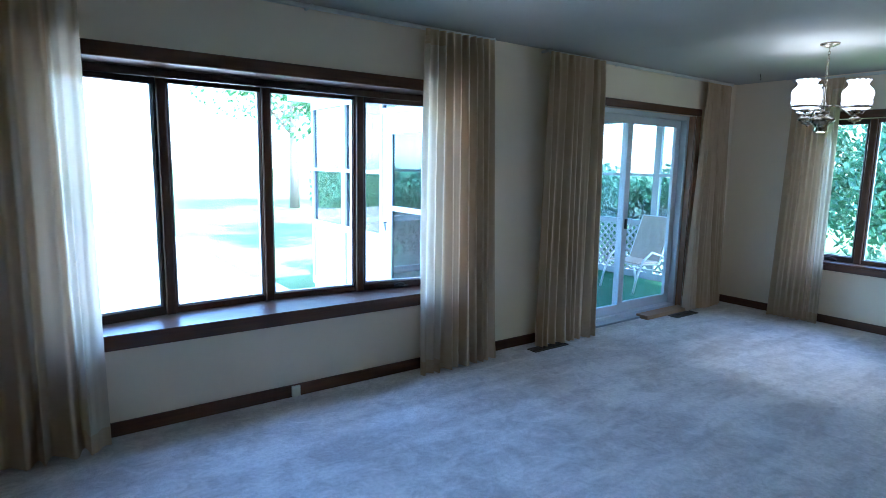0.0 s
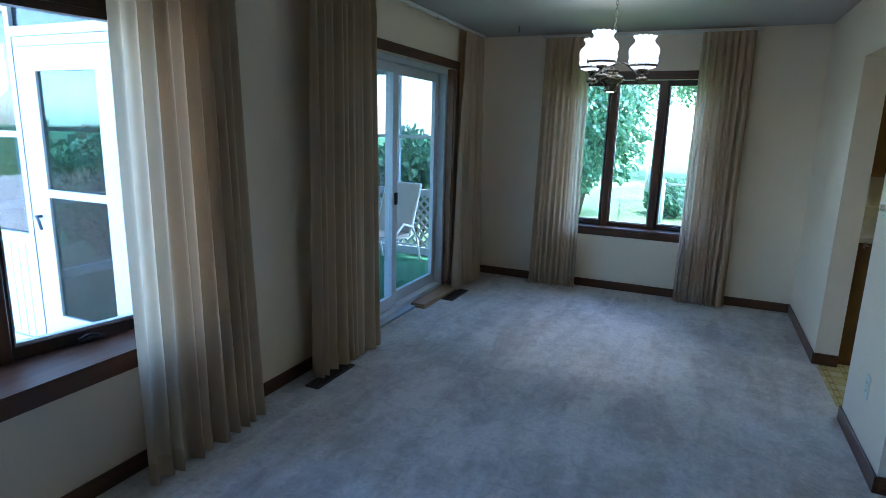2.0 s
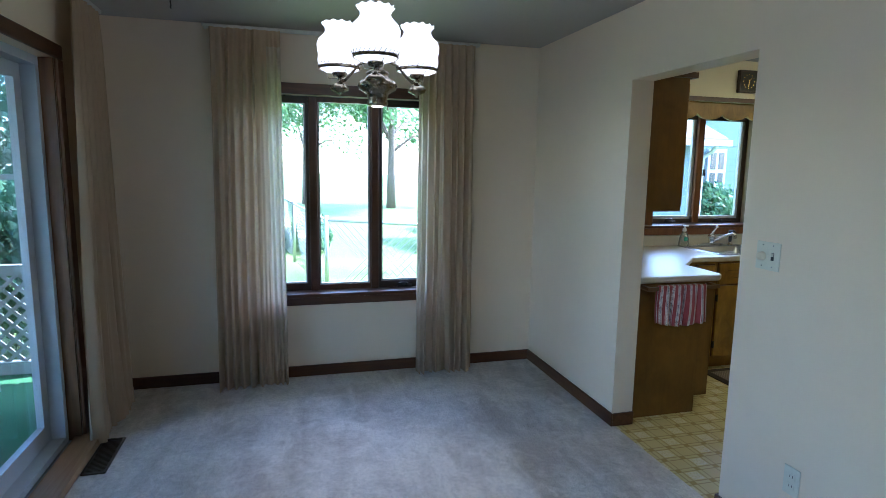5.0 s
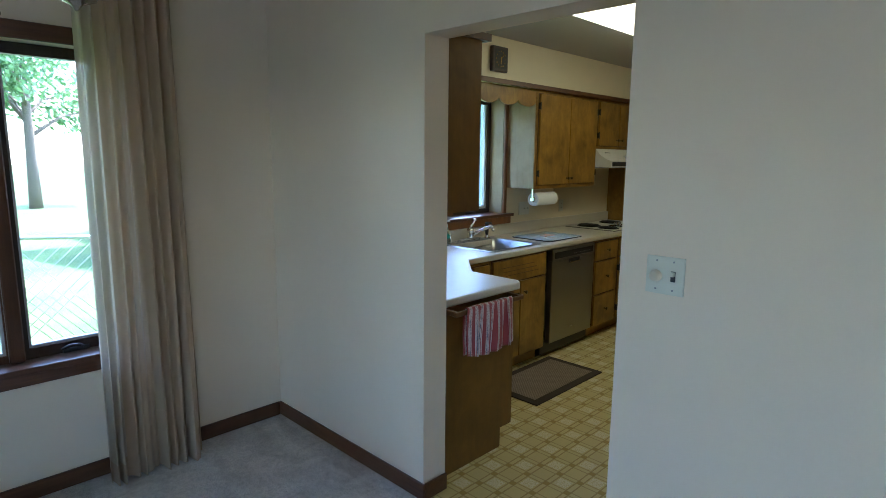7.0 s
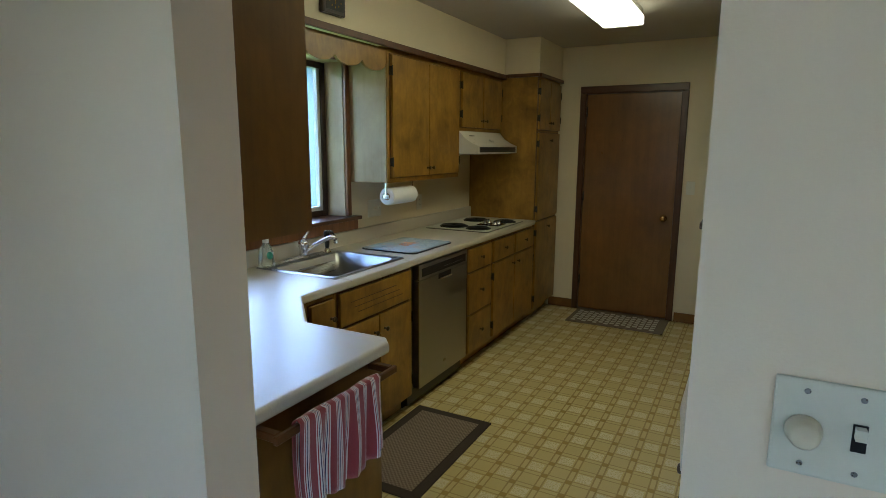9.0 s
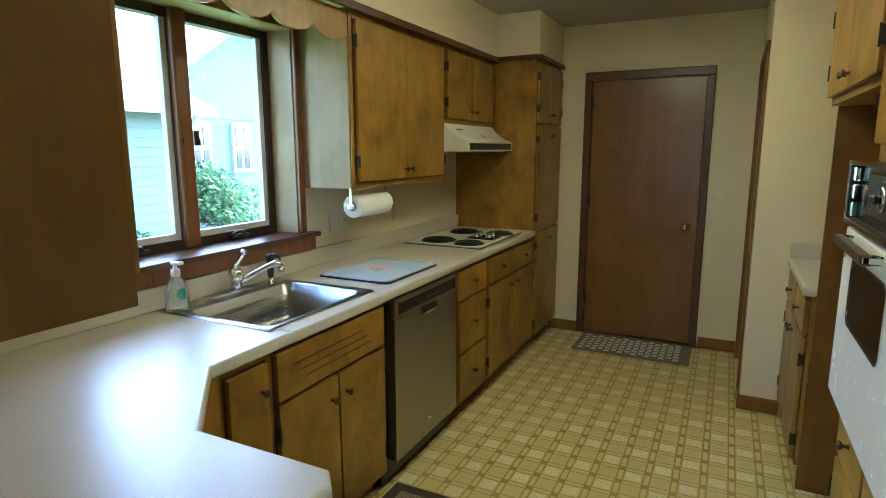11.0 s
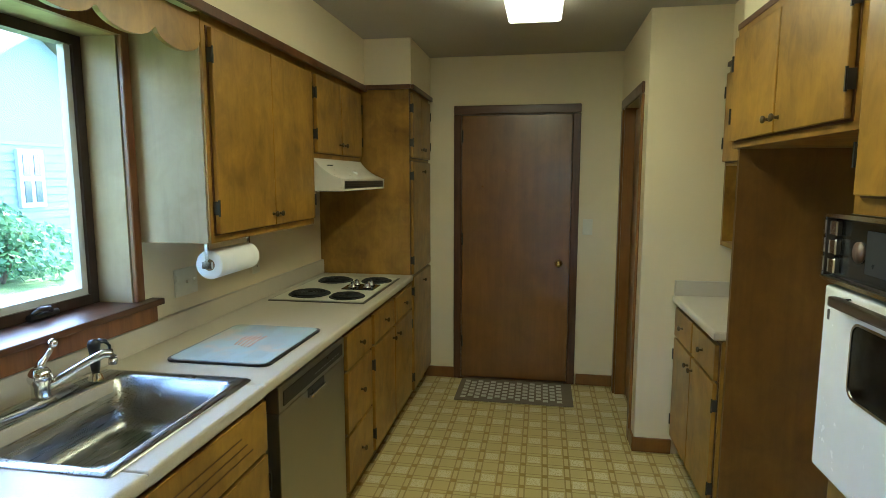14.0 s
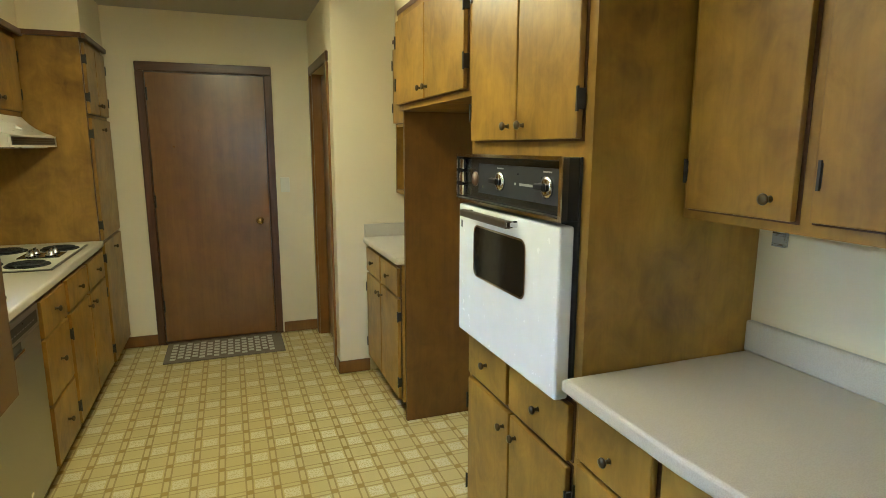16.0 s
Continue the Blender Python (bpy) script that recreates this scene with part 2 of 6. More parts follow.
# white vinyl seen from its shaded side: the shade is in this blue-grey
WHITEV = plain("white_vinyl_frame", (0.52, 0.54, 0.56), 0.4)
PLATE = plain("ivory_plate", (0.66, 0.64, 0.52), 0.35)
HOODM = plain("hood_enamel", (0.70, 0.67, 0.58), 0.3)
RODM = plain("white_rod", (0.62, 0.60, 0.54), 0.35)


# ---- mesh helpers ----
BASE = {}


def box(bm, x0, x1, y0, y1, z0, z1):
    a, b = sorted((x0, x1))
    c, d = sorted((y0, y1))
    e, g = sorted((z0, z1))
    v = [bm.verts.new(p) for p in ((a, c, e), (b, c, e), (b, d, e), (a, d, e), (a, c, g), (b, c, g), (b, d, g), (a, d, g))]
    for q in ((3, 2, 1, 0), (4, 5, 6, 7), (0, 1, 5, 4), (1, 2, 6, 5), (2, 3, 7, 6), (3, 0, 4, 7)):
        bm.faces.new([v[i] for i in q])
    return bm


def boxes(*rows):
    bm = bmesh.new()
    for r in rows:
        box(bm, *r)
    return bm


def east(X):
    return lambda u, v, z: (X - v, u, z)


def west(X):
    return lambda u, v, z: (X + v, u, z)


def south(Y):
    return lambda u, v, z: (u, Y - v, z)


def fbox(bm, F, u0, u1, v0, v1, z0, z1):
    p, q = F(u0, v0, z0), F(u1, v1, z1)
    return box(bm, p[0], q[0], p[1], q[1], p[2], q[2])


def bevel(bm, w, seg=2):
    bmesh.ops.bevel(bm, geom=bm.edges[:], offset=w, segments=seg, affect="EDGES", profile=0.6, clamp_overlap=True)
    return bm


def lathe(bm, prof, at, seg=16, turn=None, smooth=True, caps=True):
    m = Matrix.Translation(at) @ (turn if turn else Matrix())
    rings = []
    for r, z in prof:
        rings.append([bm.verts.new(m @ Vector((r * math.cos(2 * math.pi * k / seg), r * math.sin(2 * math.pi * k / seg), z))) for k in range(seg)])
    for a, b in zip(rings, rings[1:]):
        for k in range(seg):
            f = bm.faces.new((a[k], a[(k + 1) % seg], b[(k + 1) % seg], b[k]))
            f.smooth = smooth
    for ring, flip in ((rings[0], True), (rings[-1], False)) if caps else ():
        try:
            bm.faces.new(ring[::-1] if flip else ring)
        except ValueError:
            pass
    return bm


def tube(bm, pts, r, seg=8):
    pts = [Vector(p) for p in pts]
    rings = []
    for i, p in enumerate(pts):
        d = (pts[min(i + 1, len(pts) - 1)] - pts[max(i - 1, 0)]).normalized()
        up = Vector((0, 0, 1)) if abs(d.z) < 0.9 else Vector((1, 0, 0))
        a = d.cross(up).normalized()
        b = a.cross(d).normalized()
        rr = r[i] if isinstance(r, (list, tuple)) else r
        rings.append([bm.verts.new(p + rr * (a * math.cos(2 * math.pi * k / seg) + b * math.sin(2 * math.pi * k / seg))) for k in range(seg)])
    for a, b in zip(rings, rings[1:]):
        for k in range(seg):
            f = bm.faces.new((a[k], a[(k + 1) % seg], b[(k + 1) % seg], b[k]))
            f.smooth = True
    bm.faces.new(rings[0][::-1])
    bm.faces.new(rings[-1])
    return bm


def finish(name, bm, material, shift=(0, 0, 0)):
    bmesh.ops.recalc_face_normals(bm, faces=bm.faces[:])
    me = bpy.data.meshes.new(name)
    bm.to_mesh(me)
    bm.free()
    me.transform(Matrix.Translation(-Vector(shift)))
    for mt in (material if isinstance(material, (list, tuple)) else [material]):
        me.materials.append(mt)
    return new(name, me)


def thing(name, at, label, category, group="", kind=""):
    """An empty at the thing's base, which carries its parts."""
    ob = tagged(new(name), label, category, group, kind)
    ob.location = at
    ob.empty_display_size = 0.05
    BASE[ob.name] = Vector(at)
    return ob


def part(name, bm, material, parent, label=""):
    base = BASE[parent.name]
    ob = finish(name, bm, material, base)
    ob.parent = parent
    if label:
        ob["label"] = label
    BASE[ob.name] = base
    return ob


def single(name, bm, material, label, category, group="", kind="", at=None):
    vs = [v.co for v in bm.verts]
    if at is None:
        at = (sum(v.x for v in vs) / len(vs), sum(v.y for v in vs) / len(vs), min(v.z for v in vs))
    ob = finish(name, bm, material, at)
    ob.location = at
    BASE[ob.name] = Vector(at)
    return tagged(ob, label, category, group, kind)


def structure(name, bm, material, label, category):
    ob = finish(name, bm, material)
    BASE[ob.name] = Vector((0, 0, 0))
    return tagged(ob, label, category, kind="structure")


def wall_boxes(axis, u0, u1, v0, v1, z0, z1, holes=()):
    """A wall along x or y with thickness v0..v1 and openings (a, b, c, d) in u and z."""
    bm = bmesh.new()
    us = sorted({u0, u1, *[h[0] for h in holes], *[h[1] for h in holes]})
    for a, b in zip(us, us[1:]):
        zs = [(z0, z1)]
        for h in holes:
            if h[0] < (a + b) / 2 < h[1]:
                zs = [(p, q) for lo, hi in zs for p, q in ((lo, min(hi, h[2])), (max(lo, h[3]), hi)) if q - p > 1e-4]
        for p, q in zs:
            box(bm, a, b, v0, v1, p, q) if axis == "x" else box(bm, v0, v1, a, b, p, q)
    return bm

# ---- the shell of the rooms ----
BOW = [(0.22, 3.86), (0.87, 3.985), (1.50, 4.025), (2.16, 3.975), (2.82, 3.86)]
structure("wall_north", wall_boxes("x", -2.6, 7.0, NORTH, NORTH + 0.17, -0.3, 2.6, [(0.22, 2.82, 0.56, 2.05), (4.18, 5.985, -0.02, 2.09)]), WALL, "cream painted plaster wall with window and sliding door openings", "wall")
structure("wall_east", wall_boxes("y", PARTK, NORTH, EAST, 7.0, -0.3, 2.6, [(1.42, 2.80, 0.60, 2.055)]), WALL, "cream painted dining room end wall", "wall")
structure("wall_kitchen_east", wall_boxes("y", SOUTHK - 0.15, PARTK, EASTK, 7.0, -0.3, 2.6, [(-1.56, -0.50, 1.075, 2.06)]), WALLK, "cream painted kitchen wall above the counter", "wall")
structure("wall_partition", wall_boxes("x", 3.83, EAST, PARTK, PART, 0, 2.6, [(4.56, 5.470, 0, 2.073)]), WALL, "cream painted partition with a cased kitchen opening", "wall")
structure("wall_kitchen_west", wall_boxes("y", SOUTHK - 0.15, PARTK, 3.83, WESTK, 0, 2.6), WALLK, "cream painted kitchen side wall", "wall")
structure("wall_kitchen_south", wall_boxes("x", WESTK, EASTK, SOUTHK - 0.15, SOUTHK, 0, 2.6, [(5.07, 5.91, 0, 2.03)]), WALLK, "cream painted kitchen end wall with a door", "wall")
structure("wall_stub", wall_boxes("x", WESTK, 4.76, -3.09, -2.975, 0, 2.6), WALLK, "cream painted wall stub beside the small cabinet", "wall")
structure("wall_passage", wall_boxes("y", SOUTHK, -3.09, 4.64, 4.76, 0, 2.6, [(-3.87, -3.15, 0, 2.03)]), WALLK, "cream painted wall with a narrow doorway", "wall")
# west and south walls stay out of view, added to close the room
structure("wall_west", wall_boxes("y", -2.2, NORTH, -2.77, -2.6, -0.3, 2.6), WALL, "unseen cream wall added to close the living room", "wall")
structure("wall_south", wall_boxes("x", -2.77, 3.83, -2.2, -2.03, -0.3, 2.6), WALL, "unseen cream back wall added to close the living room", "wall")
structure("floor", boxes((-2.6, 3.83, -2.03, NORTH, -0.12, 0), (3.83, 4.56, 0.622, NORTH, -0.12, 0), (4.56, 5.466, 0.606, NORTH, -0.12, 0), (5.466, EAST, 0.622, NORTH, -0.12, 0)), CARPET, "beige grey cut pile carpet with vacuum marks", "carpet")
structure("floor_kitchen", boxes((WESTK, EASTK, SOUTHK - 0.1, PARTK, -0.12, -0.003), (4.56, 5.466, PARTK, 0.606, -0.12, -0.003)), VINYL, "yellow patterned sheet vinyl floor", "vinyl floor")
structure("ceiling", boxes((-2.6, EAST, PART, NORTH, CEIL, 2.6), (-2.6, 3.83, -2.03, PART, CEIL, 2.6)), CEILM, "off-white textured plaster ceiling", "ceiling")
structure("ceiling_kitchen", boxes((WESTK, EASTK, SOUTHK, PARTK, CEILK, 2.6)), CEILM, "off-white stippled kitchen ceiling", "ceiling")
# unseen slab, added to block the sun; dropped east eave cuts the window light
structure("roof", boxes((-3.2, 7.55, -4.6, 4.25, 2.62, 2.8), (7.15, 7.55, -4.6, 4.25, 2.45, 2.62)), plain("roof_board", (0.25, 0.23, 0.21), 0.8), "unseen flat roof slab with added eaves that block sun and sky", "roof")
for r in ((6.46, EASTK, -3.376, 0.17, 2.13, CEILK), (6.15, EASTK, SOUTHK, -3.376, 2.14, CEILK), (5.53, EASTK, 0.17, PARTK, 2.13, CEILK),
          (WESTK, 4.545, -2.20, -0.522, 2.13, CEILK), (WESTK, 4.355, -2.975, -2.20, 2.13, CEILK), (WESTK, 4.27, -0.522, PARTK, 2.13, CEILK)):
    structure("soffit", boxes(r), WALLK, "cream boxed soffit above the wall cabinets", "soffit")
for r in ((6.440, 6.459, -3.376, 0.15, 2.112, 2.145), (6.13, 6.149, SOUTHK, -3.376, 2.122, 2.15), (6.149, 6.46, -3.376, -3.356, 2.122, 2.15), (5.51, 5.529, 0.15, PARTK, 2.112, 2.145), (5.529, 6.44, 0.15, 0.169, 2.112, 2.145),
          (4.545, 4.565, -2.20, -0.522, 2.128, 2.150), (4.355, 4.374, -2.975, -2.20, 2.128, 2.150), (4.27, 4.289, -0.522, PARTK, 2.128, 2.150)):
    structure("trim", boxes(r), CABDARK, "thin dark wood moulding under the soffit", "trim")
structure("wall_garage", boxes((4.9, 6.1, -4.34, -4.28, -0.1, 2.2), (5.05, 5.93, -4.28, -4.0, -0.12, 0.004)), TRIM, "dark threshold and closed space behind the door", "wall")
# small closet room behind the passage doorway
structure("wall_closet", boxes((4.0, 4.03, -4.01, -3.09, 0, 2.44)), WALLK, "cream closet back wall", "wall")


def baseboard(name, rows, mat):
    bm = bmesh.new()
    for r in rows:
        b2 = boxes(r)
        bevel(b2, 0.003, 1)
        me = bpy.data.meshes.new("tmp")
        b2.to_mesh(me)
        b2.free()
        bm.from_mesh(me)
        bpy.data.meshes.remove(me)
    return structure(name, bm, mat, "dark stained wooden baseboard", "baseboard")


H = 0.083
baseboard("baseboard_north", [(-2.6, 4.10, NORTH - 0.013, NORTH, 0, H), (6.06, EAST, NORTH - 0.013, NORTH, 0, H)], TRIM)
baseboard("baseboard_east", [(EAST - 0.013, EAST, PART + 0.013, NORTH - 0.013, 0, H)], TRIMY)
baseboard("baseboard_partition", [(5.453, EAST, PART, PART + 0.013, 0, H), (5.453, 5.466, PARTK - 0.0, PART, 0, H), (3.817, 4.573, PART, PART + 0.013, 0, H), (4.56, 4.573, PARTK, PART, 0, H), (3.817, 3.83, -2.03, PART, 0, H)], TRIM)
baseboard("baseboard_kitchen", [(4.76, 5.03, SOUTHK, SOUTHK + 0.013, 0, 0.085), (5.955, 6.2, SOUTHK, SOUTHK + 0.013, 0, 0.085), (4.56, 4.773, -2.975, -2.962, 0, 0.085), (4.76, 4.773, -3.10, -2.975, 0, 0.085)], DOORW)


# ---- windows ----
def sash_panel(parent, P0, P1, z0, z1, fw, depth, mat, fixed=False, crank=True, head=0.0, inner=None, bead=0.012):
    """One window light between two upright posts: sash frame, glass, crank handle."""
    a, b = Vector((*P0, 0)), Vector((*P1, 0))
    d = (b - a).normalized()
    n = Vector((-d.y, d.x, 0))
    L = (b - a).length

    def slab(u0, u1, v0, v1, q0, q1, bm):
        vs = []
        for zz in (q0, q1):
            for uu, vv in ((u0, v0), (u1, v0), (u1, v1), (u0, v1)):
                p = a + d * uu + n * vv
                vs.append(bm.verts.new((p.x, p.y, zz)))
        for q in ((3, 2, 1, 0), (4, 5, 6, 7), (0, 1, 5, 4), (1, 2, 6, 5), (2, 3, 7, 6), (3, 0, 4, 7)):
            bm.faces.new([vs[i] for i in q])

    bm = bmesh.new()
    h = depth / 2
    slab(0, fw, -h, h, z0, z1, bm), slab(L - fw, L, -h, h, z0, z1, bm)
    slab(fw, L - fw, -h, h, z0, z0 + fw, bm), slab(fw, L - fw, -h, h, z1 - fw - head, z1, bm)
    win = part("sash", bm, mat, parent)
    bm = bmesh.new()
    s = bead
    for k in ((fw, fw + s, z0 + fw, z1 - fw - head), (L - fw - s, L - fw, z0 + fw, z1 - fw - head)):
        slab(k[0], k[1], -h * 0.5, h * 0.6, k[2], k[3], bm)
    slab(fw + s, L - fw - s, -h * 0.5, h * 0.6, z0 + fw, z0 + fw + s, bm)
    part("glazing_bead", bm, inner or WHITEV, win, "pale glazing bead")
    bm = bmesh.new()
    slab(fw, L - fw, -0.002, 0.002, z0 + fw, z1 - fw - head, bm)
    g = part("pane", bm, GLASS, win)
    g.visible_shadow = False
    if crank:
        mid = a + d * (L * 0.5)
        side = -1
        p = mid + n * side * (h + 0.0)
        bm = bmesh.new()
        c = Vector((p.x, p.y, z0 + 0.012))
        o = n * side
        base = [c - d * 0.055, c + d * 0.055]
        tube(bm, [base[0] + o * 0.012, base[1] + o * 0.012], 0.012, 8)
        tube(bm, [c + d * 0.03 + o * 0.015 + Vector((0, 0, 0.008)), c + d * 0.01 + o * 0.03 + Vector((0, 0, 0.022)), c - d * 0.03 + o * 0.034 + Vector((0, 0, 0.026)), c - d * 0.065 + o * 0.036 + Vector((0, 0, 0.016))], [0.007, 0.008, 0.009, 0.005], 8)
        part("crank_handle", bm, IRON, win, "dark metal crank handle")
    return win


w1 = thing("window_1", (1.5, 3.86, 0.56), "four-light bow window with dark stained frame and deep sill", "window", kind="structure")
pts = [(0.22, NORTH), *BOW, (2.82, NORTH)]


def prism(pts, z0, z1):
    bm = bmesh.new()
    lo = [bm.verts.new((x, y, z0)) for x, y in pts]
    hi = [bm.verts.new((x, y, z1)) for x, y in pts]
    n = len(pts)
    bm.faces.new(lo), bm.faces.new(hi)
    for i in range(n):
        bm.faces.new((lo[i], lo[(i + 1) % n], hi[(i + 1) % n], hi[i]))
    return bm


grow = [(x, y + 0.05) for x, y in BOW]
part("window_sill", prism([(0.17, NORTH - 0.03), (0.17, NORTH), (0.221, NORTH), *grow, (2.819, NORTH), (2.87, NORTH), (2.87, NORTH - 0.03)], 0.545, 0.585), TRIM, w1, "deep polished wooden window sill")
part("head_board", prism([(0.221, NORTH), *grow, (2.819, NORTH)], 2.045, 2.12), TRIM, w1)
part("apron", boxes((0.19, 2.85, NORTH - 0.018, NORTH, 0.495, 0.543)), TRIM, w1)
part("head_casing", bevel(boxes((0.15, 2.89, NORTH - 0.018, NORTH, 2.045, 2.122)), 0.004, 1), TRIM, w1)
for x0, x1 in ((0.15, 0.22), (2.82, 2.89)):
    part("side_casing", bevel(boxes((x0, x1, NORTH - 0.018, NORTH, 0.587, 2.043)), 0.004, 1), TRIMZ, w1)
for x in (0.206, 2.814):
    part("jamb", boxes((x, x + 0.02, NORTH + 0.0, 3.9, 0.587, 2.043)), TRIMZ, w1)
for i, (p, q) in enumerate(zip(BOW, BOW[1:])):
    op = i in (0, 3)
    sash_panel(w1, p, q, 0.587, 2.043, 0.05 if op else 0.036, 0.06, SASH if op else TRIMZ, crank=i == 3, head=0.03)
for i, (x, y) in enumerate(BOW):
    if 0 < i < 4:
        part("mullion", bevel(boxes((x - 0.028, x + 0.028, y - 0.055, y + 0.03, 0.587, 2.043)), 0.006, 1), TRIMZ, w1)
# dark strip below the header: the window's head frame
part("rolled_blind", boxes((0.26, 2.78, 3.86, 3.90, 1.995, 2.04)), SASH, w1, "dark strip of the window head frame")

GX = 6.86
w2 = thing("window_2", (6.86, 2.11, 0.60), "three-light dining window with dark stained frame", "window", kind="structure")
part("window_sill", bevel(boxes((EAST - 0.035, 6.92, 1.39, 2.83, 0.602, 0.632)), 0.006, 2), TRIMY, w2, "glossy dark wooden window sill")
part("apron", boxes((EAST - 0.016, EAST, 1.40, 2.82, 0.545, 0.600)), TRIMY, w2)
part("head_casing", bevel(boxes((EAST - 0.018, EAST, 1.35, 2.87, 2.05, 2.125)), 0.004, 1), TRIMY, w2)
for a, b in ((1.35, 1.42), (2.80, 2.87)):
    part("side_casing", bevel(boxes((EAST - 0.018, EAST, a, b, 0.634, 2.048)), 0.004, 1), TRIMZ, w2)
for a in (1.408, 2.794):
    part("jamb", boxes((EAST, 6.94, a, a + 0.018, 0.634, 2.048)), TRIMZ, w2)
for i, (a, b) in enumerate(((1.42, 1.885), (1.885, 2.335), (2.335, 2.80))):
    sash_panel(w2, (GX, b), (GX, a), 0.634, 2.05, 0.05 if i != 1 else 0.036, 0.05, SASH if i != 1 else TRIMZ, crank=i != 1)
for y in (1.885, 2.335):
    part("mullion", bevel(boxes((GX - 0.055, GX + 0.03, y - 0.03, y + 0.03, 0.634, 2.048)), 0.006, 1), TRIMZ, w2)

KX = 6.945
w3 = thing("window_3", (6.95, -1.03, 1.07), "two-light kitchen casement window in a deep wooden box", "window", kind="structure")
part("window_sill", bevel(boxes((6.735, 6.99, -1.665, -0.395, 1.073, 1.097)), 0.005, 2), TRIMY, w3, "glossy dark wooden sill")
part("apron", boxes((6.752, EASTK, -1.64, -0.41, 1.012, 1.071)), KTRIM, w3)
for a, b in ((-1.597, -1.556), (-0.50, -0.42)):
    part("side_casing", bevel(boxes((EASTK - 0.02, EASTK, a, b, 1.099, 2.11)), 0.004, 1), KTRIM, w3)
part("head_casing", boxes((EASTK - 0.02, EASTK, -1.556, -0.50, 2.05, 2.11)), KTRIM, w3)
part("jamb_liner", boxes((EASTK, 6.99, -1.575, -1.550, 1.099, 2.055)), CABWORN, w3, "greyed bare wood liner")
part("jamb_liner", boxes((EASTK, 6.99, -0.51, -0.485, 1.099, 2.055)), CABWORN, w3, "greyed bare wood liner")
part("head_liner", boxes((EASTK, 6.99, -1.55, -0.51, 2.05, 2.07)), CABWORN, w3)
for a, b in ((-1.548, -1.035), (-1.035, -0.512)):
    sash_panel(w3, (KX, b), (KX, a), 1.099, 2.048, 0.036, 0.05, SASH, bead=0.026)
part("mullion", bevel(boxes((KX - 0.05, KX + 0.03, -1.07, -1.00, 1.099, 2.058)), 0.006, 1), KTRIM, w3)
for y, h in ((-1.096, 0.06), (-1.013, 0.10)):
    b3 = boxes((KX - 0.042, KX - 0.026, y - 0.007, y + 0.007, 1.55 - h / 2, 1.55 + h / 2))
    tube(b3, [(KX - 0.040, y, 1.56), (KX - 0.050, y, 1.545), (KX - 0.050, y, 1.52)], 0.004, 6)
    part("sash_lock", b3, IRON, w3, "dark sash lock")

# ---- sliding door to the porch ----
sd = thing("door_1", (5.08, 3.76, 0), "white vinyl sliding glass door in stained casing, shut", "sliding door", kind="structure")
part("head_casing", bevel(boxes((4.10, 6.065, NORTH - 0.018, NORTH, 2.09, 2.163)), 0.004, 1), TRIM, sd)
for a, b in ((4.10, 4.18), (5.985, 6.065)):
    part("side_casing", bevel(boxes((a, b, NORTH - 0.018, NORTH, 0, 2.088)), 0.004, 1), wood("fir_casing", (0.14, 0.06, 0.02), (0.26, 0.12, 0.045), "z") if a < 5 else bpy.data.materials["fir_casing"], sd)
part("jamb", boxes((5.97, 5.985, NORTH, 3.75, 0, 2.088)), bpy.data.materials["fir_casing"], sd)
part("jamb", boxes((4.18, 4.195, NORTH, 3.75, 0, 2.088)), bpy.data.materials["fir_casing"], sd)
part("door_frame", boxes((4.195, 4.235, 3.73, 3.86, 0.02, 2.088), (5.93, 5.97, 3.73, 3.86, 0.02, 2.088), (4.235, 5.93, 3.73, 3.86, 2.045, 2.088), (4.235, 5.93, 3.73, 3.86, 0.02, 0.055)), WHITEV, sd)
part("threshold", boxes((4.195, 5.97, NORTH - 0.01, 3.86, -0.02, 0.02)), plain("aluminium_track", (0.42, 0.43, 0.44), 0.35, 1.0), sd, "dull aluminium track")
for nm, a, b, y in (("sliding_panel", 4.235, 5.06, 3.755), ("fixed_panel", 5.00, 5.93, 3.80)):
    st = 0.075
    p = part(nm, boxes((a, a + st, y, y + 0.035, 0.06, 2.043), (b - st, b, y, y + 0.035, 0.06, 2.043), (a + st, b - st, y, y + 0.035, 0.06, 0.155), (a + st, b - st, y, y + 0.035, 1.97, 2.043)), WHITEV, sd)
    g = part("pane", boxes((a + st, b - st, y + 0.014, y + 0.019, 0.155, 1.97)), GLASS, p)
    g.visible_shadow = False
    if nm == "sliding_panel":
        part("pull_handle", bevel(boxes((b - 0.05, b - 0.022, y - 0.022, y, 0.93, 1.03)), 0.004, 1), IRON, p, "black pull handle")

# ---- inner doors ----
d2 = thing("door_2", (5.49, SOUTHK, 0), "flush brown veneer door, shut, in a stained frame", "door", kind="structure")
part("door_leaf", boxes((5.089, 5.894, SOUTHK - 0.05, SOUTHK - 0.012, 0.012, 2.016)), DOORW, d2)
part("frame", bevel(boxes((5.03, 5.085, SOUTHK, SOUTHK + 0.016, 0, 2.022)), 0.004, 1), TRIMZ, d2)
part("frame", bevel(boxes((5.898, 5.953, SOUTHK, SOUTHK + 0.016, 0, 2.022)), 0.004, 1), TRIMZ, d2)
part("frame", bevel(boxes((5.03, 5.953, SOUTHK, SOUTHK + 0.016, 2.024, 2.086)), 0.004, 1), TRIM, d2)
part("stop", boxes((5.07, 5.087, SOUTHK - 0.1, SOUTHK, 0, 2.02), (5.896, 5.91, SOUTHK - 0.1, SOUTHK, 0, 2.02), (5.087, 5.896, SOUTHK - 0.1, SOUTHK, 2.018, 2.03)), TRIMZ, d2)
Q = Matrix.Rotation(radians(-90), 4, "X")
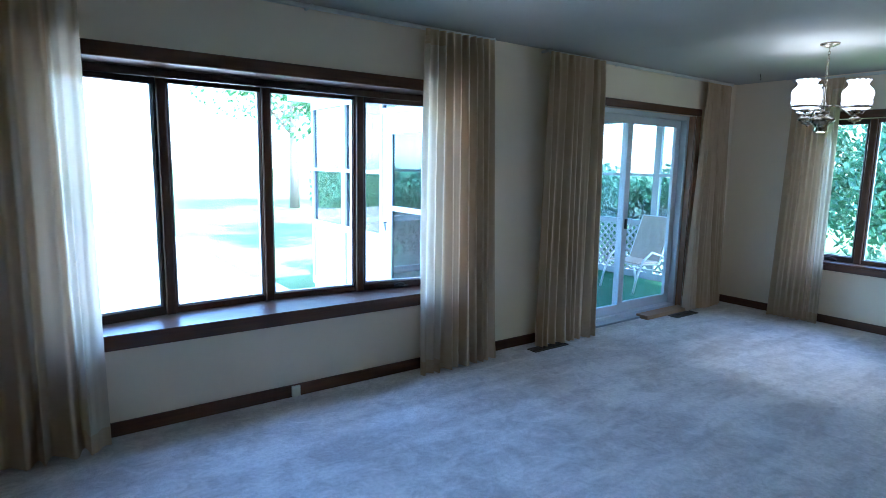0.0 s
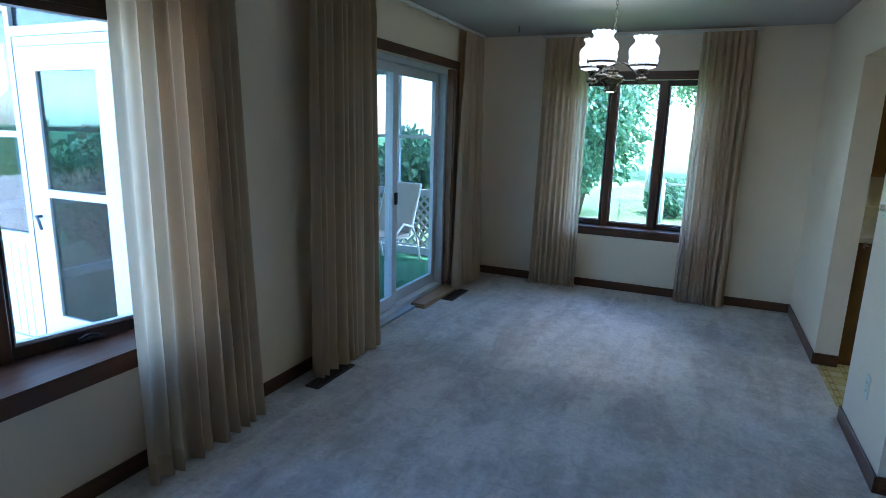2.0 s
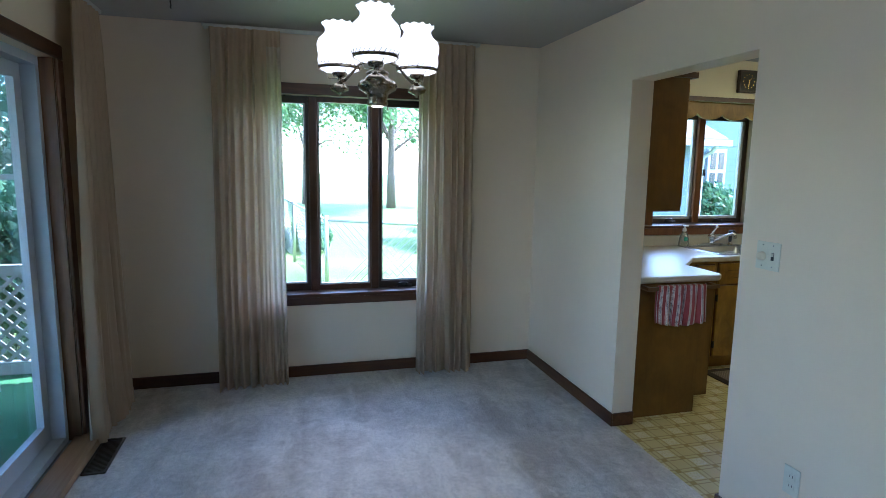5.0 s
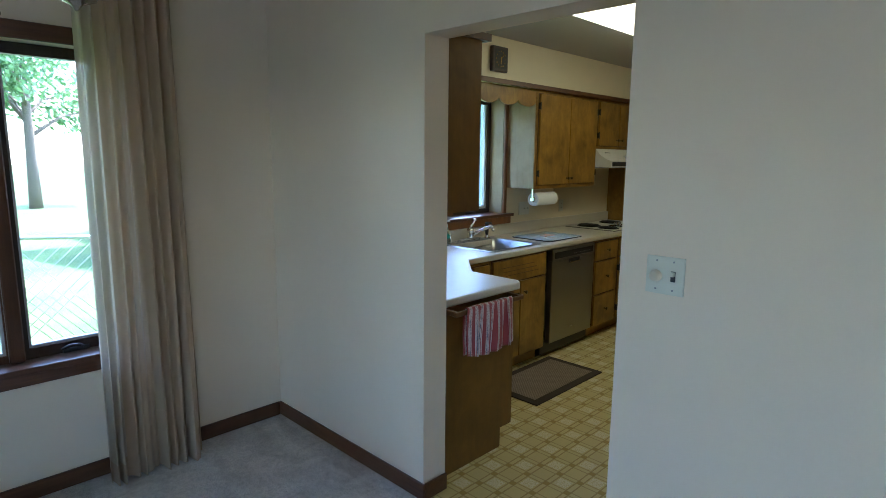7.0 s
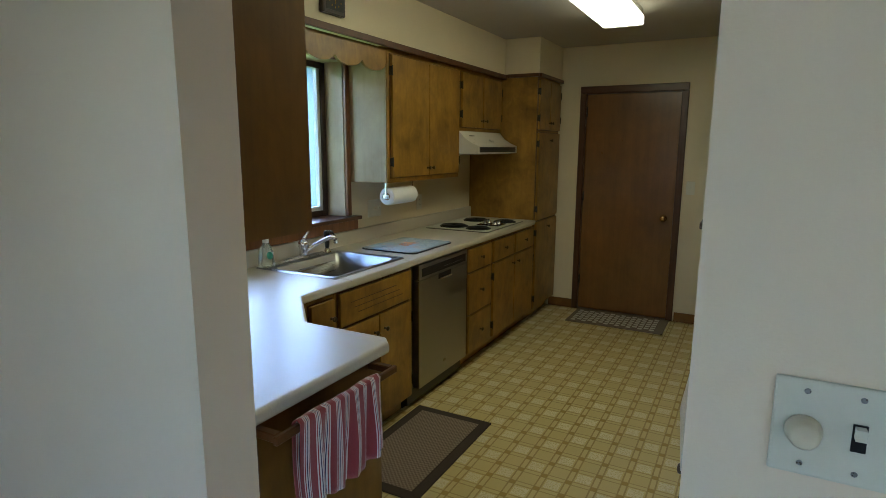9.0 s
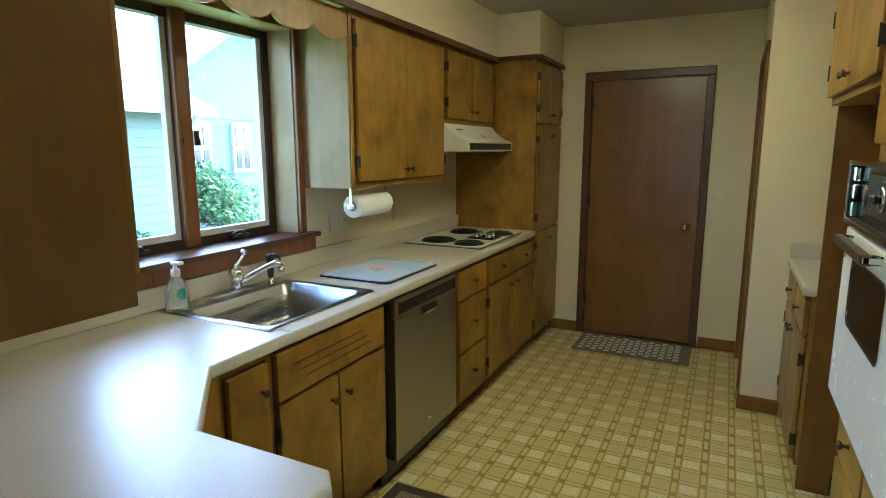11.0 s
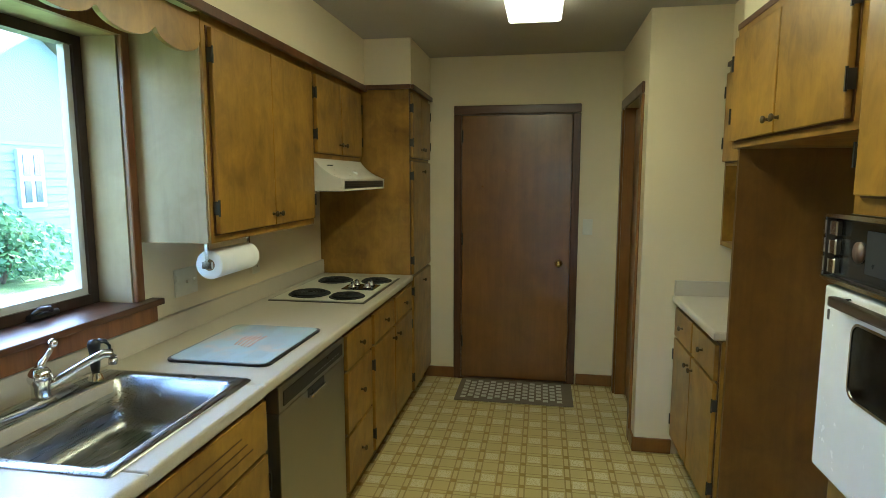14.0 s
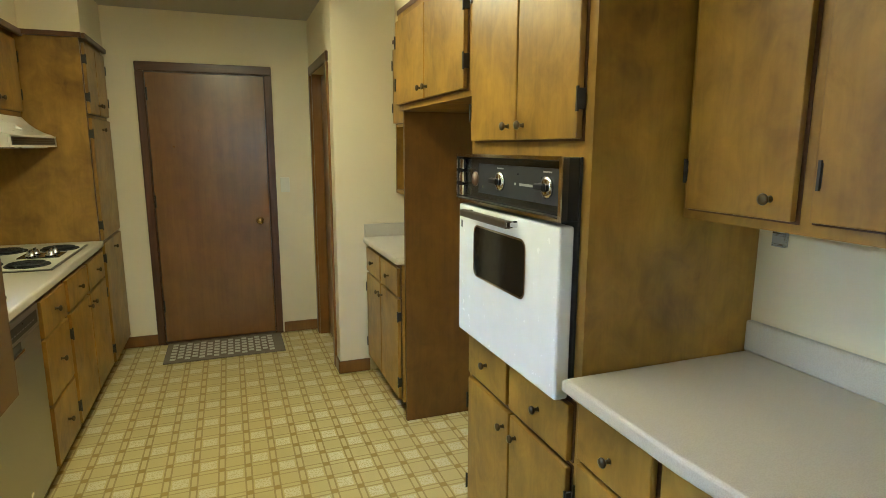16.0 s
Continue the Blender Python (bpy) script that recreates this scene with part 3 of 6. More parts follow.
part("door_handle", lathe(bmesh.new(), [(0.03, 0.0), (0.03, 0.006), (0.012, 0.010), (0.011, 0.03), (0.022, 0.036), (0.027, 0.05), (0.022, 0.062), (0.005, 0.066)], (5.165, SOUTHK - 0.012, 0.925), 20, Q), BRASS, d2, "polished brass knob")
for z in (0.25, 1.05, 1.82):
    part("hinge", boxes((5.885, 5.899, SOUTHK - 0.014, SOUTHK - 0.004, z, z + 0.09)), IRON, d2)
d2.location.x += 0.012
d3 = thing("door_3", (4.70, -3.51, 0), "stained doorway with a brown door standing half open", "door", kind="structure")
for a, b in ((-3.93, -3.865), (-3.155, -3.09)):
    part("frame", bevel(boxes((4.76, 4.776, a, b, 0, 2.022)), 0.004, 1), DOORW, d3)
part("frame", bevel(boxes((4.76, 4.776, -3.93, -3.09, 2.024, 2.088)), 0.004, 1), TRIMY, d3)
part("jamb", boxes((4.64, 4.76, -3.872, -3.855, 0, 2.03), (4.64, 4.76, -3.165, -3.15, 0, 2.03)), DOORW, d3)
part("door_leaf", boxes((4.655, 4.69, -3.85, -3.17, 0.01, 2.015)), DOORW, d3)

# ---- kitchen cabinets ----
def knob_at(F, u, v, z, bm=None):
    bm = bm or bmesh.new()
    o, tip = Vector(F(u, v, z)), Vector(F(u, v + 1, z))
    q = (tip - o).to_track_quat("Z", "Y").to_matrix().to_4x4()
    return lathe(bm, [(0.008, 0), (0.005, 0.003), (0.005, 0.013), (0.011, 0.016), (0.0135, 0.021), (0.011, 0.026), (0.003, 0.028)], o, 12, q)


def front(parent, kind, F, u0, u1, z0, z1, knob=None, hinge=None, mat=None):
    """A lipped door or drawer front with knob and strap hinges."""
    bm = bmesh.new()
    fbox(bm, F, u0, u1, 0.001, 0.019, z0, z1)
    bevel(bm, 0.004, 2)
    d = part(kind, bm, mat or CAB, parent)
    if knob:
        part("knob", knob_at(F, knob[0], 0.019, knob[1]), KNOB, d, "antique brass knob")
    if hinge is not None:
        hs = (z0 + 0.07, z1 - 0.12) if z1 - z0 > 0.25 else ()
        for z in hs:
            hb = bmesh.new()
            fbox(hb, F, hinge - 0.005, hinge + 0.005, 0.0, 0.0205, z, z + 0.05)
            fbox(hb, F, hinge - 0.003, hinge + 0.003, 0.018, 0.024, z - 0.005, z + 0.055)
            part("hinge", hb, IRON, d, "black hinge")
    return d


def cabinet(name, label, F, u0, u1, z0, z1, depth, fronts, mat=None, toe=0.0, group="", skip_body=False):
    c = F((u0 + u1) / 2, -depth / 2, z0)
    cb = thing(name, c, label, "cabinet", group)
    bm = bmesh.new()
    if toe:
        fbox(bm, F, u0, u1, -depth, -0.07, z0, z0 + toe)
        fbox(bm, F, u0, u1, -depth, 0, z0 + toe, z1)
    else:
        fbox(bm, F, u0, u1, -depth, 0, z0, z1)
    part("body", bm, mat or CAB, cb)
    for fr in fronts:
        kind, a, b, p, q, kn, hg = fr
        # a thin dark sheet stands in for the shade in the gap behind the lip
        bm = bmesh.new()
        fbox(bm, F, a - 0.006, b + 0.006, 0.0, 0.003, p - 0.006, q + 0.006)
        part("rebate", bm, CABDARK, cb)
        front(cb, kind, lambda u, v, z: F(u, v + 0.003, z), a, b, p, q, kn, hg)
    return cb


FB = east(6.17)      # east base fronts
G1 = "kitchen base cabinets"
G2 = "kitchen wall cabinets"
DP = 0.63
cabinet("base_cabinet", "brown birch base cabinet under the counter corner", FB, -0.66, -0.47, 0, 0.875, DP, [("door", -0.645, -0.485, 0.12, 0.850, (-0.615, 0.765), None)], toe=0.1, group=G1)
sinkcab = cabinet("sink_cabinet", "brown birch sink cabinet with grooved false front", FB, -1.34, -0.662, 0, 0.72, DP, [("false_front", -1.315, -0.685, 0.70, 0.862, None, None), ("door", -0.995, -0.685, 0.12, 0.685, (-0.955, 0.60), -0.683), ("door", -1.315, -1.005, 0.12, 0.685, (-1.045, 0.60), -1.318)], toe=0.1, group=G1)
bm = bmesh.new()
fbox(bm, FB, -1.34, -0.662, -0.03, 0.0, 0.72, 0.875)
part("front_rail", bm, CAB, sinkcab)
bm = bmesh.new()
for k, z in enumerate((0.745, 0.775, 0.805)):
    fbox(bm, FB, -1.22 + 0.03 * k, -0.82 + 0.03 * k, 0.0222, 0.0235, z, z + 0.004)
part("groove", bm, CABDARK, sinkcab)
cabinet("drawer_cabinet", "brown birch drawer cabinet beside the dishwasher", FB, -2.47, -2.05, 0, 0.875, DP, [("drawer_front", -2.445, -2.07, 0.70, 0.855, (-2.26, 0.78), None), ("drawer_front", -2.445, -2.07, 0.40, 0.685, (-2.26, 0.545), None), ("drawer_front", -2.445, -2.07, 0.12, 0.385, (-2.26, 0.25), None)], toe=0.1, group=G1)
cabinet("base_cabinet", "brown birch base cabinet under the cooktop", FB, -3.376, -2.472, 0, 0.875, DP, [("drawer_front", -2.905, -2.49, 0.70, 0.855, (-2.70, 0.78), None), ("drawer_front", -3.355, -2.925, 0.70, 0.855, (-3.14, 0.78), None), ("door", -2.91, -2.49, 0.12, 0.685, (-2.86, 0.63), -2.487), ("door", -3.355, -2.92, 0.12, 0.685, (-2.97, 0.63), -3.358)], toe=0.1, group=G1)
FT = east(6.165)
cabinet("pantry_cabinet", "tall brown birch pantry cabinet at the counter's end", FT, -4.005, -3.378, 0, 2.135, 0.64, [("door", -3.68, -3.40, 1.69, 2.10, (-3.655, 1.75), -3.397), ("door", -3.985, -3.69, 1.69, 2.10, (-3.715, 1.75), -3.988), ("door", -3.985, -3.40, 0.915, 1.665, (-3.70, 1.60), -3.397), ("door", -3.985, -3.40, 0.11, 0.895, (-3.70, 0.83), -3.397)], toe=0.1)
FU = east(6.492)
worn = cabinet("wall_cabinet", "brown birch two-door wall cabinet with a worn pale side", FU, -2.565, -1.605, 1.318, 2.13, 0.318, [("door", -2.085, -1.636, 1.35, 2.085, (-2.06, 1.40), -1.633), ("door", -2.535, -2.09, 1.35, 2.085, (-2.115, 1.40), -2.538)], group=G2)
part("side_panel", boxes((6.500, EASTK, -1.605, -1.599, 1.32, 2.11)), CABWORN, worn, "worn pale wood side")
cabinet("wall_cabinet", "short brown birch wall cabinet above the range hood", FU, -3.376, -2.567, 1.662, 2.13, 0.318, [("door", -2.96, -2.585, 1.69, 2.09, (-2.925, 1.745), -2.582), ("door", -3.345, -2.97, 1.69, 2.09, (-3.005, 1.745), -3.348)], group=G2)
cabinet("wall_cabinet", "brown birch wall cabinet beside the kitchen window", FU, -0.41, 0.185, 1.318, 2.13, 0.318, [("door", -0.385, 0.16, 1.35, 2.085, (0.11, 1.40), -0.388)], group=G2)
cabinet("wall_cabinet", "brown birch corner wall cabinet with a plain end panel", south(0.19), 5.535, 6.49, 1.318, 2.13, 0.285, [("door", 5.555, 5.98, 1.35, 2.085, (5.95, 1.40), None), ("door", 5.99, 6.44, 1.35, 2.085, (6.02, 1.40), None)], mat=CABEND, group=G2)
# scalloped valance between the cabinets over the window
bm = bmesh.new()
ys = [-1.599 + k * (1.599 - 0.41) / 96 for k in range(97)]


def scallop(y):
    s = (y + 1.599) / 1.189 * 5.0
    ph = s - math.floor(s)
    edge = min(s, 5.0 - s)
    return 2.03 - 0.055 * math.sqrt(max(0.0, 1 - (2 * ph - 1) ** 2)) + (0.05 if edge < 0.0 else 0)


for xx in (6.492, 6.510):
    for y in ys:
        bm.verts.new((xx, y, 2.112)), bm.verts.new((xx, y, scallop(y)))
bm.verts.ensure_lookup_table()
n = len(ys)
for s in (0, 1):
    o = s * 2 * n
    for k in range(n - 1):
        i = o + 2 * k
        bm.faces.new((bm.verts[i], bm.verts[i + 1], bm.verts[i + 3], bm.verts[i + 2]))
for k in range(n - 1):
    i, j = 2 * k, 2 * n + 2 * k
    bm.faces.new((bm.verts[i + 1], bm.verts[j + 1], bm.verts[j + 3], bm.verts[i + 3]))
    bm.faces.new((bm.verts[i], bm.verts[i + 2], bm.verts[j + 2], bm.verts[j]))
single("valance", bm, CAB, "scalloped brown wooden valance above the window", "valance")

# peninsula
pen = cabinet("peninsula_cabinet", "brown birch peninsula cabinet with a plain end panel", south(-0.11), 5.56, 6.16, 0, 0.875, 0.585, [("door", 5.60, 5.86, 0.12, 0.86, (5.82, 0.78), 5.597)], toe=0.1, group=G1)
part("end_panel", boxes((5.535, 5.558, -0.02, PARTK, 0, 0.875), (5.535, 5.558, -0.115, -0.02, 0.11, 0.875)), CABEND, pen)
single("corner_cabinet", boxes((6.165, EASTK - 0.005, -0.465, PARTK - 0.004, 0, 0.875)), CAB, "brown birch blind corner cabinet", "cabinet", G1)

# worktop: one L-shaped slab with a clipped inner corner, rolled edge and splash
def slab_poly(pts, z0, z1, bev=0.012):
    bm = prism(pts, z0, z1)
    bmesh.ops.recalc_face_normals(bm, faces=bm.faces[:])
    ed = [e for e in bm.edges if abs(e.verts[0].co.z - e.verts[1].co.z) < 1e-6]
    bmesh.ops.bevel(bm, geom=ed, offset=bev, segments=4, affect="EDGES", profile=0.5)
    for f in bm.faces:
        f.smooth = False
    return bm


SX0, SX1, SY0, SY1 = 6.255, 6.645, -1.30, -0.765
top = thing("worktop", (6.4, -1.4, 0.875), "cream speckled laminate worktop with rolled edge", "worktop")
# built in strips around the sink bowl
CF = 6.143
part("slab", slab_poly([(5.502, PARTK - 0.002), (5.502, -0.12), (5.54, -0.162), (5.88, -0.162), (CF, -0.425), (CF, SY1), (EASTK - 0.002, SY1), (EASTK - 0.002, PARTK - 0.002)], 0.877, 0.917), LAM, top)
part("slab", slab_poly([(CF, SY0), (CF, SY1), (SX0, SY1), (SX0, SY0)], 0.877, 0.917, 0.008), LAM, top)
part("slab", slab_poly([(SX1, SY0), (SX1, SY1), (EASTK - 0.002, SY1), (EASTK - 0.002, SY0)], 0.877, 0.917, 0.002), LAM, top)
part("slab", slab_poly([(CF, -3.374), (CF, SY0), (EASTK - 0.002, SY0), (EASTK - 0.002, -3.374)], 0.877, 0.917), LAM, top)
part("splash", bevel(boxes((EASTK - 0.024, EASTK - 0.001, -3.374, PARTK - 0.025, 0.917, 1.008)), 0.008, 3), LAM, top)
part("splash", bevel(boxes((5.54, EASTK - 0.026, PARTK - 0.024, PARTK - 0.001, 0.917, 1.008)), 0.008, 3), LAM, top)

# sink
sk = thing("sink", (6.47, -1.03, 0.72), "single bowl stainless steel drop-in sink", "sink")
bm = bmesh.new()
ox0, ox1, oy0, oy1 = 6.205, 6.734, -1.338, -0.725


def ring(bm, x0, x1, y0, y1, z, r, seg=5):
    out = []
    for cx, cy, a0 in ((x1 - r, y1 - r, 0), (x0 + r, y1 - r, 90), (x0 + r, y0 + r, 180), (x1 - r, y0 + r, 270)):
        for k in range(seg + 1):
            a = radians(a0 + 90 * k / seg)
            out.append(bm.verts.new((cx + r * math.cos(a), cy + r * math.sin(a), z)))
    return out


def bridge(bm, loops, smooth=True):
    for a, b in zip(loops, loops[1:]):
        for k in range(len(a)):
            f = bm.faces.new((a[k], a[(k + 1) % len(a)], b[(k + 1) % len(b)], b[k]))
            f.smooth = smooth


bx0, bx1, by0, by1 = 6.250, 6.650, -1.298, -0.768
L = [ring(bm, ox0, ox1, oy0, oy1, 0.918, 0.012), ring(bm, ox0 + 0.006, ox1 - 0.006, oy0 + 0.006, oy1 - 0.006, 0.925, 0.012), ring(bm, bx0 - 0.012, bx1 + 0.012, by0 - 0.012, by1 + 0.012, 0.922, 0.05),
     ring(bm, bx0, bx1, by0, by1, 0.914, 0.05), ring(bm, bx0 + 0.006, bx1 - 0.006, by0 + 0.006, by1 - 0.006, 0.79, 0.055), ring(bm, bx0 + 0.018, bx1 - 0.018, by0 + 0.018, by1 - 0.018, 0.758, 0.05), ring(bm, bx0 + 0.05, bx1 - 0.05, by0 + 0.05, by1 - 0.05, 0.745, 0.04),
     ring(bm, 6.42, 6.48, -1.06, -1.00, 0.742, 0.029)]
bridge(bm, L)
bm.faces.new(L[-1])
part("basin", bm, STEEL, sk)
part("drain", lathe(bmesh.new(), [(0.044, 0.0), (0.044, 0.004), (0.034, 0.005), (0.03, 0.001), (0.0, 0.001)], (6.45, -1.03, 0.7435), 20), CHROME, sk, "chrome drain strainer")

# tap
fa = thing("faucet", (6.69, -1.03, 0.925), "chrome single lever kitchen faucet with a ball-tipped handle", "faucet")
bm = bmesh.new()
lens = [(6.690 + 0.030 * math.cos(a) * (1 - 0.25 * abs(math.sin(a))), -1.038 + 0.140 * math.sin(a)) for a in [2 * math.pi * k / 28 for k in range(28)]]
loops = [[bm.verts.new((6.690 + (x - 6.690) * f, -1.038 + (y + 1.038) * f, z)) for x, y in lens] for f, z in ((1.0, 0.9252), (1.0, 0.932), (0.93, 0.937), (0.6, 0.940))]
bridge(bm, loops)
bm.faces.new(loops[-1])
part("deck_plate", bm, STEEL, fa, "long oval steel deck plate")
part("faucet_body", lathe(bmesh.new(), [(0.026, 0.0), (0.0245, 0.010), (0.023, 0.040), (0.029, 0.050), (0.031, 0.060), (0.029, 0.074), (0.020, 0.086), (0.006, 0.090)], (6.690, -1.048, 0.938), 22), CHROME, fa)
part("spout", tube(bmesh.new(), [(6.690, -1.056, 0.962), (6.672, -1.085, 0.978), (6.645, -1.122, 1.000), (6.618, -1.160, 1.020), (6.600, -1.184, 1.030), (6.590, -1.198, 1.028), (6.586, -1.203, 1.014)], [0.015, 0.013, 0.0115, 0.012, 0.014, 0.015, 0.013], 14), CHROME, fa)
part("nozzle", lathe(bmesh.new(), [(0.011, 0.0), (0.013, 0.003), (0.013, 0.016), (0.011, 0.020)], (6.586, -1.203, 0.992), 16), CHROME, fa)
part("lever", tube(bmesh.new(), [(6.690, -1.048, 1.020), (6.690, -1.056, 1.036), (6.688, -1.070, 1.050), (6.685, -1.082, 1.064), (6.683, -1.088, 1.076)], [0.016, 0.011, 0.008, 0.007, 0.006], 12), CHROME, fa)
part("lever_ball", lathe(bmesh.new(), [(0.003, 0), (0.011, 0.004), (0.0145, 0.013), (0.011, 0.022), (0.002, 0.027)], (6.682, -1.090, 1.072), 14), CHROME, fa)
sp = thing("sink_sprayer", (6.675, -1.232, 0.925), "black pull-out sprayer standing in a chrome collar on the sink", "sprayer")
part("collar", lathe(bmesh.new(), [(0.024, 0.0), (0.024, 0.004), (0.019, 0.012), (0.015, 0.022), (0.013, 0.026)], (6.675, -1.232, 0.9255), 18), CHROME, sp, "chrome collar")
part("sprayer_stem", lathe(bmesh.new(), [(0.010, 0.0), (0.013, 0.012), (0.015, 0.035), (0.014, 0.060), (0.017, 0.078), (0.019, 0.092), (0.015, 0.104), (0.004, 0.108)], (6.675, -1.232, 0.950), 16), BLACK, sp)
part("trigger", tube(bmesh.new(), [(6.668, -1.240, 1.050), (6.655, -1.256, 1.046), (6.648, -1.264, 1.030), (6.648, -1.264, 1.010)], [0.009, 0.008, 0.005, 0.003], 8), BLACK, sp)

# soap bottle
sb = thing("soap_bottle", (6.688, -0.765, 0.925), "clear foaming soap bottle with white pump and green label", "soap bottle")
clear = plain("clear_plastic", (0.80, 0.86, 0.82), 0.1, 0, 0.02, Transmission_Weight=0.85, IOR=1.25)
bm = bmesh.new()
L = [ring(bm, 6.688 - a, 6.688 + a, -0.765 - b, -0.765 + b, 0.925 + z, r) for a, b, z, r in ((0.024, 0.038, 0.0, 0.012), (0.027, 0.041, 0.006, 0.014), (0.025, 0.038, 0.06, 0.014), (0.02, 0.029, 0.10, 0.014), (0.014, 0.017, 0.118, 0.012), (0.013, 0.013, 0.125, 0.012))]
bridge(bm, L)
bm.faces.new(L[0][::-1]), bm.faces.new(L[-1])
part("bottle", bm, clear, sb)
part("label_sticker", lathe(bmesh.new(), [(0.02, 0.0), (0.02, 0.002), (0.0, 0.002)], (6.663, -0.765, 0.985), 18, Matrix.Rotation(radians(-83), 4, "Y")), plain("green_label", (0.03, 0.30, 0.22), 0.4), sb, "green round label")
part("pump_collar", lathe(bmesh.new(), [(0.016, 0), (0.017, 0.004), (0.016, 0.024), (0.008, 0.028), (0.007, 0.045)], (6.688, -0.765, 1.05), 14), WHITEM, sb)
part("pump_head", bevel(boxes((6.653, 6.70, -0.777, -0.753, 1.093, 1.105)), 0.004, 2), WHITEM, sb)

# glass board
gb = thing("glass_board", (6.41, -1.70, 0.918), "pale blue printed glass cutting board with dark rim", "cutting board")
bm = bmesh.new()
L = [ring(bm, 6.212, 6.602, -1.948, -1.452, 0.9185, 0.035), ring(bm, 6.212, 6.602, -1.948, -1.452, 0.926, 0.035)]
bridge(bm, L, False)
bm.faces.new(L[1]), bm.faces.new(L[0][::-1])
part("rim", bm, BLACK, gb, "dark rounded rim")
mb = Mat("printed_glass")
c = mb.mix(mb.ramp(mb.noise(9, 3), [(0.5, (0, 0, 0)), (0.62, (1, 1, 1))]), (0.50, 0.62, 0.66), (0.62, 0.60, 0.55))
board = mb.set(c, 0.16)
bm = bmesh.new()
L = [ring(bm, 6.222, 6.592, -1.938, -1.462, 0.926, 0.03), ring(bm, 6.222, 6.592, -1.938, -1.462, 0.9285, 0.03)]
bridge(bm, L, False)
bm.faces.new(L[1])
part("printed_top", bm, board, gb)
bm = bmesh.new()
random.seed(4)
for (cx, cy) in ((6.30, -1.55), (6.30, -1.70), (6.30, -1.85), (6.52, -1.53), (6.52, -1.86), (6.42, -1.52), (6.42, -1.88)):
    for k in range(6):
        w = 0.03 + random.random() * 0.03
        box(bm, cx - 0.03 + k * 0.011, cx - 0.026 + k * 0.011, cy - w, cy + w, 0.9285, 0.929)
fp = part("fine_print", bm, plain("grey_print", (0.25, 0.32, 0.34), 0.3), gb, "lines of fine print too small to read")
fp["kind"] = "stuff"
bm = bmesh.new()
for k in range(5):
    tube(bm, [(6.38 + 0.018 * k, -1.78 + 0.005 * k, 0.9287), (6.385 + 0.018 * k, -1.72, 0.9287), (6.38 + 0.016 * k, -1.63 - 0.006 * k, 0.9287)], 0.0022, 5)
part("script_mark", bm, plain("orange_print", (0.62, 0.26, 0.12), 0.3), gb, "orange script mark")

# dishwasher
dw = thing("dishwasher", (6.45, -1.72, 0), "stainless steel dishwasher with dark control strip", "dishwasher")
part("body", boxes((6.20, 6.78, -2.045, -1.345, 0.02, 0.874)), BLACK, dw)
part("door", bevel(boxes((6.152, 6.198, -2.035, -1.405, 0.115, 0.775)), 0.004, 2), steel_mat("dishwasher_steel", 0.34, (1, 1, 0.03), (0.42, 0.40, 0.36)), dw)
part("control_panel", bevel(boxes((6.150, 6.198, -2.035, -1.405, 0.778, 0.868)), 0.004, 2), bpy.data.materials["dishwasher_steel"], dw)
part("control_strip", boxes((6.1475, 6.1505, -2.005, -1.435, 0.795, 0.845)), BLACK, dw, "black control strip")
bm = bmesh.new()
for k in range(9):
    box(bm, 6.1468, 6.1476, -1.96 + 0.03 * k, -1.945 + 0.03 * k, 0.812, 0.816)
part("control_print", bm, plain("pale_print", (0.35, 0.36, 0.36), 0.4), dw, "row of pale marks too small to read")
part("handle_recess", boxes((6.1495, 6.1530, -1.80, -1.64, 0.742, 0.776)), BLACK, dw, "black pocket behind the handle")
part("handle", bevel(boxes((6.136, 6.1525, -1.795, -1.645, 0.740, 0.752)), 0.004, 2), CHROME, dw, "bright pocket handle lip")
part("maker_mark", boxes((6.1505, 6.1525, -1.735, -1.705, 0.19, 0.205)), CHROME, dw, "small pale maker's mark")
part("kick_plate", boxes((6.235, 6.26, -2.045, -1.345, 0.0, 0.11)), BLACK, dw)

# cooktop
ct = thing("cooktop", (6.46, -2.83, 0.918), "white four coil electric cooktop with chrome edge", "cooktop")
part("frame", bevel(boxes((6.190, 6.715, -3.205, -2.455, 0.9175, 0.9225)), 0.002, 1), plain("darkened_chrome", (0.16, 0.14, 0.12), 0.3, 1.0), ct, "tarnished dark metal edge")
part("plate", bevel(boxes((6.202, 6.703, -3.193, -2.467, 0.9227, 0.9265)), 0.0015, 1), PLATE, ct)
for x, y, r in ((6.552, -2.622, 0.098), (6.325, -2.585, 0.080), (6.555, -3.035, 0.092), (6.300, -3.055, 0.078)):
    bn = part("burner", lathe(bmesh.new(), [(r + 0.016, 0.0), (r + 0.014, 0.004), (r + 0.006, 0.003), (r, 0.0005), (0.0, 0.0005)], (x, y, 0.9266), 32), plain("burnt_black", (0.008, 0.008, 0.008), 0.65), ct)
    bm = bmesh.new()
    turns, steps = 5.2, 130
    path = [(x + (0.014 + (r - 0.014) * k / steps) * math.cos(2 * math.pi * turns * k / steps), y + (0.014 + (r - 0.014) * k / steps) * math.sin(2 * math.pi * turns * k / steps), 0.934) for k in range(steps + 1)]
    tube(bm, path, 0.0062, 6)
    part("coil", bm, bpy.data.materials["burnt_black"], bn)
part("control_plate", bevel(boxes((6.235, 6.425, -2.925, -2.765, 0.9266, 0.932)), 0.002, 1), plain("control_black_glass", (0.01, 0.01, 0.011), 0.1), ct, "glossy black control plate")
